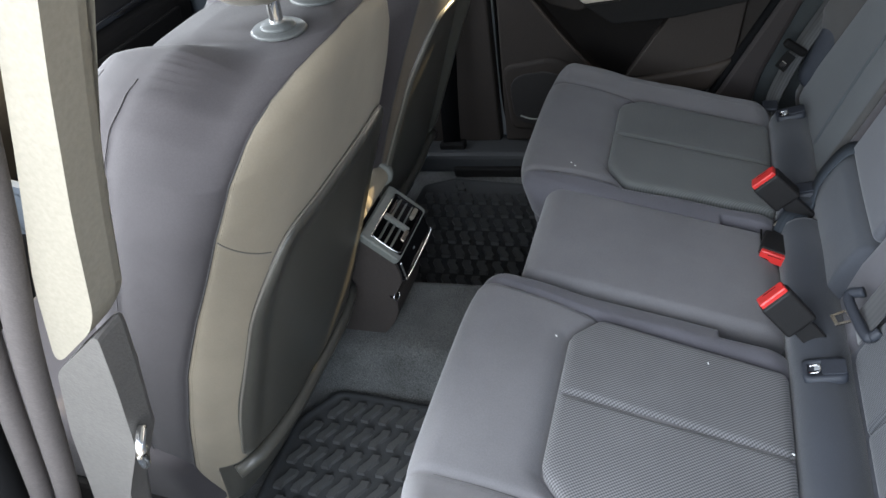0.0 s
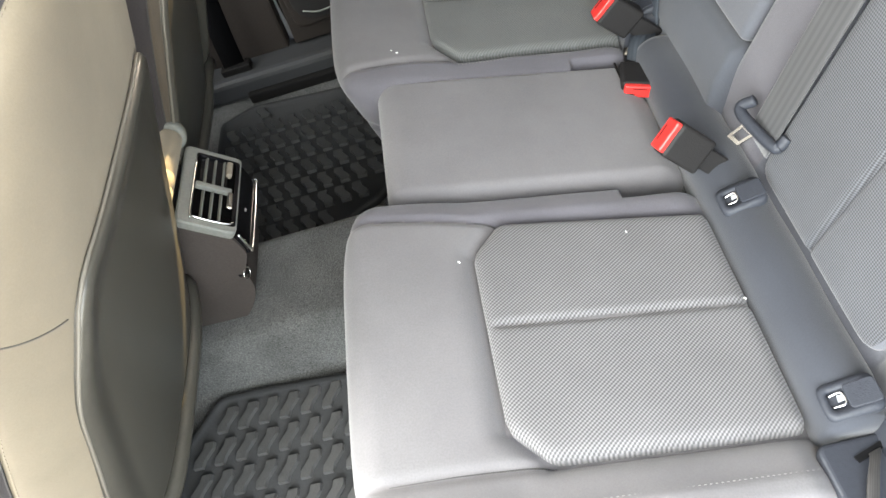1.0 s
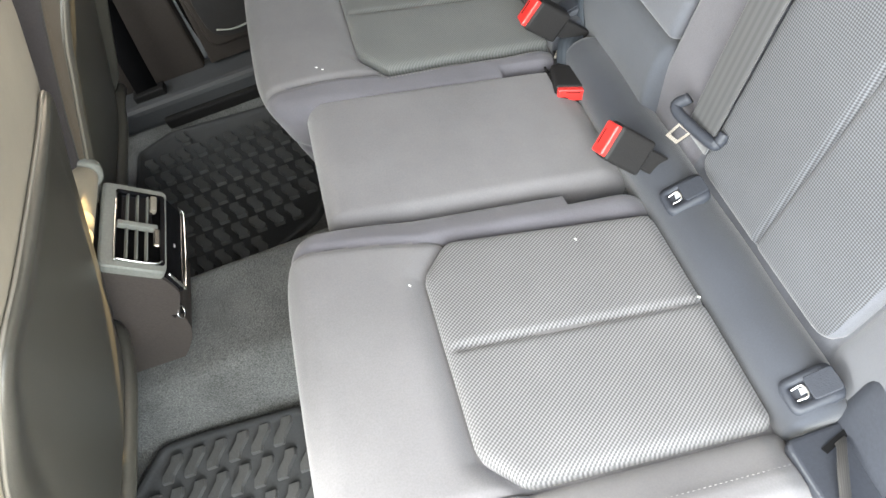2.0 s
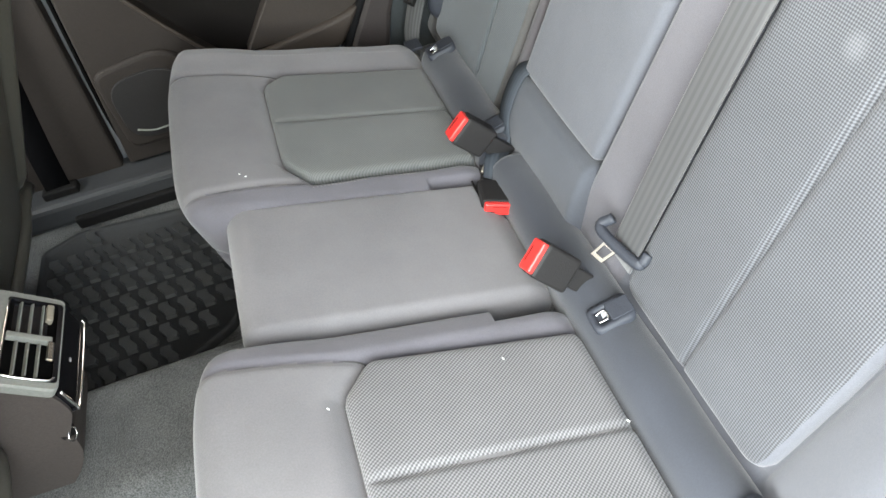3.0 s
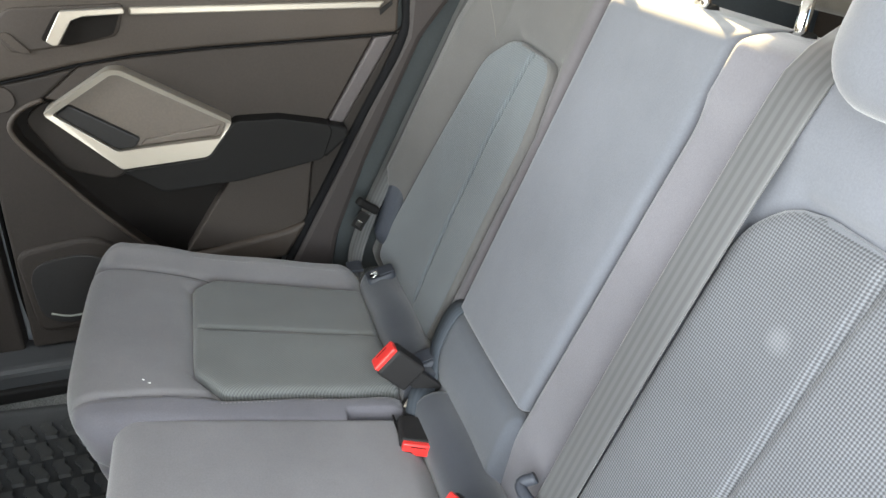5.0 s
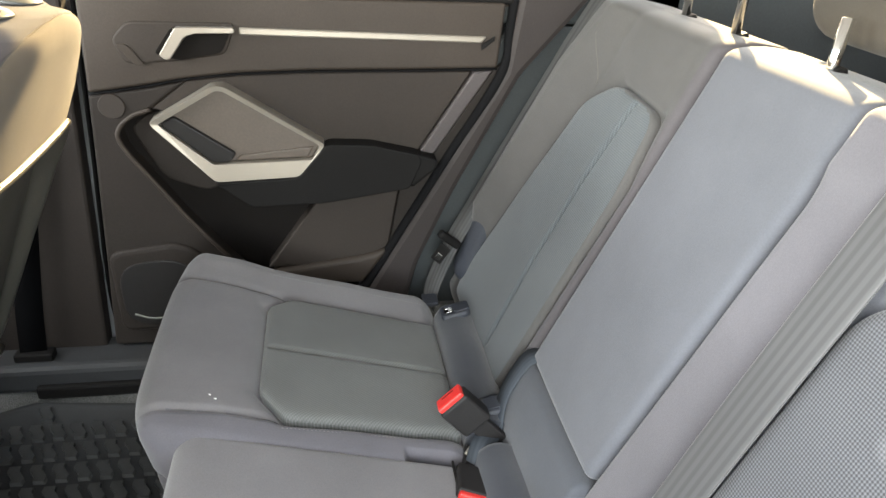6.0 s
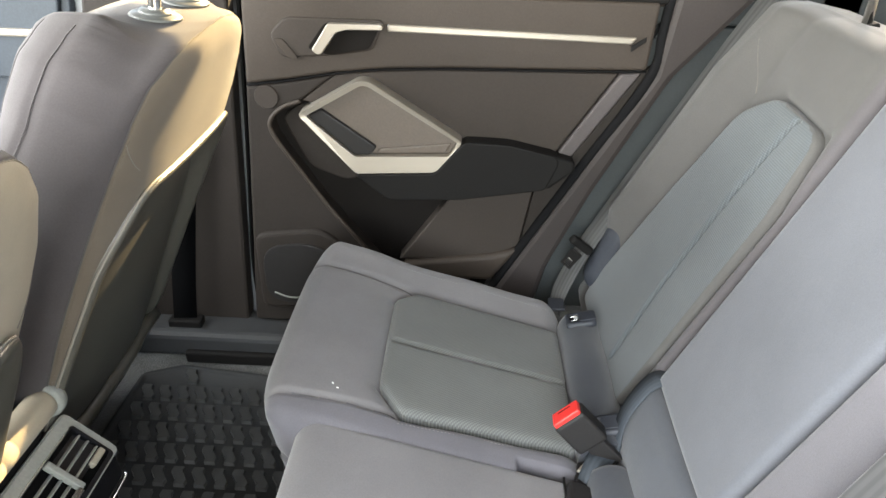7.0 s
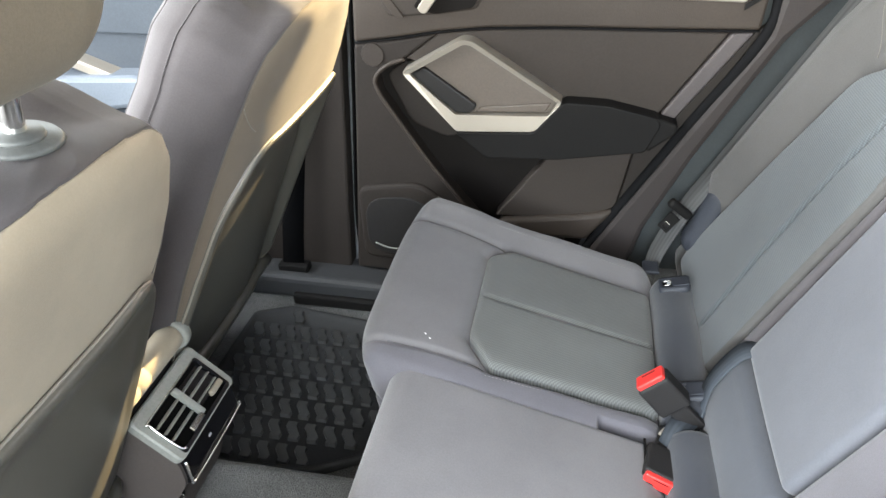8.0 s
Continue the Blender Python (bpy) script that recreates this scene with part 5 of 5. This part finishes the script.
# ---- far rear door ----
def build_far_door():
    d = thing("rear_door", "closed dark plastic rear door with satin silver pull handle", "car door", (0.5, 1.53, 0.1))
    Y = 1.53

    def plate(name, poly, w0, w1, mat, label="", bevel=0.004, segs=2, parent=None):
        bm = prism_bm(poly, lambda u, v, w: (u, Y - w0 - w, v), w1 - w0, bevel, segs)
        return part(name, bm, mat, parent or d, label)

    base = [(0.122, 0.13), (0.148, 0.50), (0.166, 0.84), (0.912, 0.84), (0.905, 0.72), (0.645, 0.255), (0.600, 0.13)]
    plate("base_panel", base, 0.0, 0.004, DOOR_SHADOW)
    groove = [(0.163, 0.670), (0.25, 0.683), (0.33, 0.698), (0.42, 0.708), (0.55, 0.714), (0.72, 0.717), (0.900, 0.722)]
    top = groove + [(0.907, 0.84), (0.170, 0.84)]
    plate("upper_panel", top, 0.004, 0.050, PLASTIC_SOFT, "", 0.006, 3)
    plate("window_ledge", [(0.160, 0.836), (0.925, 0.836), (0.925, 0.856), (0.160, 0.856)], -0.012, 0.046, PLASTIC, "black window ledge", 0.008, 3)
    lip = [(0.262, 0.640), (0.225, 0.625), (0.200, 0.598), (0.207, 0.565), (0.250, 0.500), (0.305, 0.420), (0.36, 0.350), (0.41, 0.290), (0.46, 0.262)]
    # shade over the front panel is in its darker plastic
    plate("front_panel", [(0.124, 0.13), (0.150, 0.50), (0.160, 0.664), (0.25, 0.677), (0.33, 0.692)] + lip + [(0.60, 0.262), (0.60, 0.13)], 0.004, 0.043, TRIM_SHADED, "", 0.006, 3)
    put("groove_seal", tube_path(spline([(x, Y - 0.0435, z - 0.003) for x, z in groove], 6), 0.0022, FOAM, 6), d)
    plate("insert_panel", [(0.33, 0.692), (0.42, 0.702), (0.55, 0.708), (0.72, 0.711), (0.853, 0.713), (0.755, 0.556), (0.56, 0.548), (0.40, 0.60), (0.262, 0.640)], 0.004, 0.040, DOOR_INSERT, "brown-grey textured insert", 0.004, 3)
    plate("diagonal_strip", [(0.893, 0.716), (0.856, 0.713), (0.757, 0.555), (0.785, 0.549)], 0.004, 0.045, DOOR_STRIP, "plum-grey diagonal strip", 0.004)
    plate("rear_panel", [(0.915, 0.730), (0.896, 0.716), (0.786, 0.547), (0.760, 0.553), (0.722, 0.490), (0.700, 0.345), (0.640, 0.262), (0.664, 0.255)], 0.004, 0.036, RECESS, "", 0.003)
    edge = spline([(x, Y - 0.044, z) for x, z in lip], 6)
    put("recess_edge", tube_path(edge, 0.0045, PLASTIC_SOFT, 8), d)
    plate("lower_insert", [(0.560, 0.460), (0.720, 0.488), (0.698, 0.345), (0.640, 0.310), (0.448, 0.300)], 0.004, 0.038, DOOR_INSERT, "brown-grey lower panel", 0.004, 3)
    plate("lower_lip", [(0.462, 0.297), (0.640, 0.325), (0.700, 0.342), (0.645, 0.262), (0.45, 0.262)], 0.004, 0.050, PLASTIC_SOFT, "", 0.010, 3)
    # pull handle: satin silver frame
    outer = rounded_outline([(0.259, 0.622), (0.376, 0.691), (0.398, 0.690), (0.574, 0.580), (0.523, 0.512), (0.368, 0.503)], 0.009, 4)
    inn = rounded_outline([(0.275, 0.619), (0.381, 0.681), (0.394, 0.680), (0.563, 0.577), (0.548, 0.549), (0.366, 0.541)], 0.006, 4)
    bm = bmesh.new()
    loops = [(outer, 0.020), (outer, 0.066), (outer, 0.072), (inn, 0.070), (inn, 0.040)]
    rr = []
    for k, (lp, w) in enumerate(loops):
        q = [(u, v) for u, v in lp]
        if k == 2:
            q = [(u + (a - u) * 0.12, v + (b - v) * 0.12) for (u, v), (a, b) in zip(outer, inn)]
        rr.append([bm.verts.new((u, Y - w, v)) for u, v in q])
    n = len(outer)
    for k in range(len(rr) - 1):
        for i in range(n):
            bm.faces.new((rr[k][i], rr[k][(i + 1) % n], rr[k + 1][(i + 1) % n], rr[k + 1][i]))
    ph = part("pull_handle", bm, SATIN, d, "satin silver pull handle frame")
    plate("pull_pad", [(u, v) for u, v in inn], 0.041, 0.054, PULL_PAD, "brown-grey pad inside the frame", 0.002, 2, ph)
    plate("finger_cup", rounded_outline([(0.278, 0.617), (0.303, 0.632), (0.408, 0.560), (0.396, 0.544), (0.366, 0.543)], 0.006, 3), 0.054, 0.064, BUCKLE, "dark finger cup", 0.003, 2, ph)
    plate("cup_floor", [(0.414, 0.556), (0.552, 0.572), (0.540, 0.551), (0.404, 0.544)], 0.054, 0.058, PULL_PAD, "brown-grey lower pad", 0.003, 2, ph)
    plate("recess_floor", rounded_outline([(0.214, 0.598), (0.262, 0.632), (0.372, 0.600), (0.392, 0.495), (0.345, 0.465), (0.265, 0.495)], 0.02, 3), 0.004, 0.016, RECESS, "", 0.004)
    # armrest
    arm = rounded_outline([(0.522, 0.516), (0.576, 0.582), (0.66, 0.580), (0.752, 0.560), (0.758, 0.545), (0.736, 0.490), (0.57, 0.462), (0.43, 0.456), (0.366, 0.506)], 0.010, 4)
    plate("armrest", arm, 0.004, 0.079, PLASTIC, "soft black armrest", 0.003, 2)
    plate("armrest_cap", rounded_outline([(0.748, 0.560), (0.788, 0.548), (0.790, 0.530), (0.742, 0.490), (0.733, 0.500)], 0.006, 3), 0.004, 0.074, PLASTIC, "black armrest end piece", 0.006, 3)
    # inner door handle
    plate("handle_cup", rounded_outline([(0.215, 0.765), (0.245, 0.796), (0.425, 0.796), (0.405, 0.742), (0.330, 0.730), (0.235, 0.722)], 0.012, 3), 0.0505, 0.054, DOOR_INSERT, "brown-grey handle surround", 0.004, 3)
    # thin plate coloured as the shadow behind the lever
    plate("handle_hollow", rounded_outline([(0.284, 0.742), (0.318, 0.788), (0.420, 0.790), (0.398, 0.745), (0.325, 0.731)], 0.008, 3), 0.054, 0.056, DOOR_SHADOW, "plate behind the handle, the hollow's shade in its colour", 0.001)
    plate("lock_button", rounded_outline([(0.222, 0.758), (0.240, 0.758), (0.268, 0.722), (0.250, 0.722)], 0.005, 3), 0.054, 0.057, PLASTIC_SOFT, "", 0.001)
    lever = rounded_outline([(0.295, 0.743), (0.326, 0.790), (0.424, 0.791), (0.424, 0.7815), (0.358, 0.780), (0.340, 0.774), (0.313, 0.736), (0.305, 0.735)], 0.004, 4)
    plate("door_handle", lever, 0.058, 0.072, SATIN, "bright silver inner door handle", 0.0015, 2)
    plate("silver_trim", [(0.430, 0.789), (0.874, 0.781), (0.864, 0.769), (0.430, 0.776)], 0.050, 0.057, SATIN, "satin silver trim strip", 0.003, 2)
    plate("trim_end", [(0.865, 0.766), (0.890, 0.782), (0.890, 0.774), (0.866, 0.755)], 0.050, 0.053, PLASTIC, "", 0.001)
    # loudspeaker grille and tweeter
    bm = bmesh.new()
    bmesh.ops.create_cone(bm, cap_ends=True, segments=40, radius1=0.024, radius2=0.022, depth=0.004)
    bmesh.ops.transform(bm, verts=bm.verts, matrix=pose(0.197, Y - 0.044, 0.645, 90, 0, 0))
    part("tweeter_grille", bm, DOOR_INSERT, d, "small round tweeter grille")
    plate("speaker_panel", rounded_outline([(0.142, 0.352), (0.285, 0.372), (0.345, 0.325), (0.395, 0.262), (0.375, 0.175), (0.145, 0.165)], 0.03, 5), 0.043, 0.052, TRIM_SHADED, "loudspeaker surround with its shade in the dark colour", 0.010, 3)
    plate("speaker_grille", rounded_outline([(0.158, 0.325), (0.27, 0.338), (0.335, 0.29), (0.355, 0.225), (0.330, 0.185), (0.160, 0.188)], 0.05, 6), 0.052, 0.056, BUCKLE, "black loudspeaker grille", 0.002)
    put("chrome_sliver", tube_path(spline([(0.178, Y - 0.058, 0.214), (0.212, Y - 0.060, 0.204), (0.258, Y - 0.058, 0.206)], 6), 0.0022, VENT), d, "small silver accent")
    seal = spline([(0.955, 1.500, 1.20), (0.935, 1.495, 0.95), (0.922, 1.492, 0.80), (0.908, 1.486, 0.705), (0.80, 1.490, 0.515), (0.65, 1.490, 0.245), (0.61, 1.490, 0.13)], 10)
    put("door_seal", tube_path(seal, 0.0095, FOAM, 10), d, "black rubber door seal")
    front = spline([(0.165, 1.497, 0.90), (0.150, 1.497, 0.60), (0.130, 1.497, 0.22), (0.165, 1.495, 0.145), (0.30, 1.49, 0.128)], 8)
    put("door_seal", tube_path(front, 0.004, VOID, 8), d, "black rubber door seal")


build_far_door()


def build_pillar_belt():
    b = thing("front_seat_belt", "black belt webbing hanging down the far centre pillar", "seat belt", (-0.03, 1.47, 0.12))
    pts = spline([(-0.028, 1.462, 0.128), (-0.012, 1.462, 0.26), (0.02, 1.465, 0.48), (0.06, 1.468, 0.75), (0.09, 1.47, 1.02)], 8)
    put("webbing", ribbon(pts, [(1, 0.1, 0)] * len(pts), 0.050, 0.002, BELT_BLACK), b)
    part("anchor", box_bm((-0.062, 1.448, 0.122), (0.012, 1.478, 0.142), 0.004, 2), PLASTIC, b)


build_pillar_belt()


def build_front_door():
    d = thing("front_door", "closed far front door with slate panel and silver trims", "car door", (-0.6, 1.53, 0.1))
    Y = 1.545
    part("panel", side_plate([(-1.05, 0.12), (-0.24, 0.12), (-0.16, 0.86), (-1.05, 0.86)], Y, 0.02, FRONT_TRIM), FRONT_TRIM, d)
    part("upper_panel", side_plate([(-1.05, 0.655), (-0.21, 0.655), (-0.17, 0.86), (-1.05, 0.86)], Y - 0.02, 0.012, FRONT_TRIM), FRONT_TRIM, d)
    part("silver_trim", side_plate([(-0.95, 0.735), (-0.22, 0.735), (-0.22, 0.75), (-0.95, 0.75)], Y - 0.032, 0.008, SATIN), SATIN, d, "satin silver trim strip")
    part("pull_handle", side_plate([(-0.62, 0.66), (-0.36, 0.565), (-0.37, 0.545), (-0.64, 0.64)], Y - 0.02, 0.04, SATIN), SATIN, d, "satin silver pull handle")
    # pale trim colour stands for the light falling on this armrest
    part("armrest", side_plate([(-0.66, 0.56), (-0.32, 0.58), (-0.26, 0.52), (-0.60, 0.47)], Y - 0.02, 0.06, FRONT_PALE, 0.012), FRONT_PALE, d, "blue-grey armrest with its light put into a pale colour")


build_front_door()


# ---- rubber floor mats ----
def block_mesh(lean, w, mat):
    """One raised tread block: a chamfered S-shaped bar."""
    h = 0.0205
    mid = [(-0.0075, -1.0), (-0.0065, -0.45), (0.0, 0.0), (0.0065, 0.45), (0.0075, 1.0)]
    pts = [(lean * x + w * (1.0 if k else 0.8), y * h) for k, (x, y) in enumerate(mid)]
    pts += [(lean * x - w * (1.0 if k < 4 else 0.8), y * h) for k, (x, y) in reversed(list(enumerate(mid)))]
    bm = bmesh.new()
    a = [bm.verts.new((x * 1.06, y * 1.03, 0)) for x, y in pts]
    b = [bm.verts.new((x, y, 0.0085)) for x, y in pts]
    bm.faces.new(b)
    for i in range(len(pts)):
        j = (i + 1) % len(pts)
        bm.faces.new((a[i], a[j], b[j], b[i]))
    return bm_mesh(bm, mat)


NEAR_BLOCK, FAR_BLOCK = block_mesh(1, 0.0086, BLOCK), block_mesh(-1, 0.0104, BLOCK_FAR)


def build_mat(flip):
    my = mirror_y if flip else (lambda y: y)
    m = thing("floor_mat", "black rubber floor mat with raised tread blocks", "floor mat", (0.1, my(0.4), 0.05), "floor mats")
    poly = [(-0.105, 0.52), (-0.10, 0.56), (-0.045, 0.634), (0.02, 0.634), (0.19, 0.622), (0.28, 0.570), (0.33, 0.50), (0.33, 0.20), (0.20, 0.19), (-0.02, 0.165), (-0.10, 0.20)]
    ol = np.array(dense(rounded_outline(poly, 0.014, 4), 0.010))
    c = ol.mean(axis=0)
    n = len(ol)
    vs, fs = [], []
    dist = np.linalg.norm(ol - c, axis=1, keepdims=True)
    prof = [(0.0, -0.004), (0.0, 0.010), (0.003, 0.0125), (0.010, 0.0125), (0.013, 0.010), (0.016, 0.004)]
    for inset, z in prof:
        p = c + (ol - c) * (1 - inset / dist)
        vs.append(np.stack([p[:, 0], my(p[:, 1]), np.full(n, 0.046 + z)], -1))
    for k in range(len(prof) - 1):
        for i in range(n):
            fs.append((k * n + i, k * n + (i + 1) % n, (k + 1) * n + (i + 1) % n, (k + 1) * n + i))
    last = (len(prof) - 1) * n
    fs.append(tuple(last + i for i in range(n)))
    put("tray", mesh_of(np.concatenate(vs), fs, RUBBER), m, "black rubber tray with raised rim")
    inner = c + (ol - c) * (1 - 0.034 / dist)

    def inside(x, y):
        hit = False
        for i in range(n):
            (x1, y1), (x2, y2) = inner[i], inner[i - 1]
            if (y1 > y) != (y2 > y) and x < (x2 - x1) * (y - y1) / (y2 - y1) + x1:
                hit = not hit
        return hit

    for r in range(9):
        for q in range(14):
            x, y = -0.1385 + q * 0.0372, 0.589 - r * 0.0553
            if inside(x, y):
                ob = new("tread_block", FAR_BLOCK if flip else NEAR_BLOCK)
                ob.parent = m
                ob.matrix_parent_inverse = Matrix.Translation(-m.location)
                ob.location = (x, my(y), 0.0498)


build_mat(False)
build_mat(True)


# ---- dust and lint on the cloth ----
def build_lint():
    rng = random.Random(5)
    d = thing("lint", "small white crumbs and lint on the seat cushions", "lint", (0.5, 0.5, 0.3), kind="stuff")
    spots = [(0.657, 0.565), (0.762, 0.449), (0.403, 0.981), (0.411, 0.974), (0.449, 0.542)]
    bm = bmesh.new()
    for x, y in spots:
        bmesh.ops.create_cube(bm, size=1, matrix=Matrix.Translation((x, y, cushion_z(x) + 0.0066)) @ Matrix.Rotation(rng.random() * 3, 4, "Z") @ Matrix.Diagonal((0.0035, 0.0014, 0.001, 1)))
    part("crumb", bm, material("white_lint", (0.8, 0.8, 0.78), 0.9), d)


build_lint()
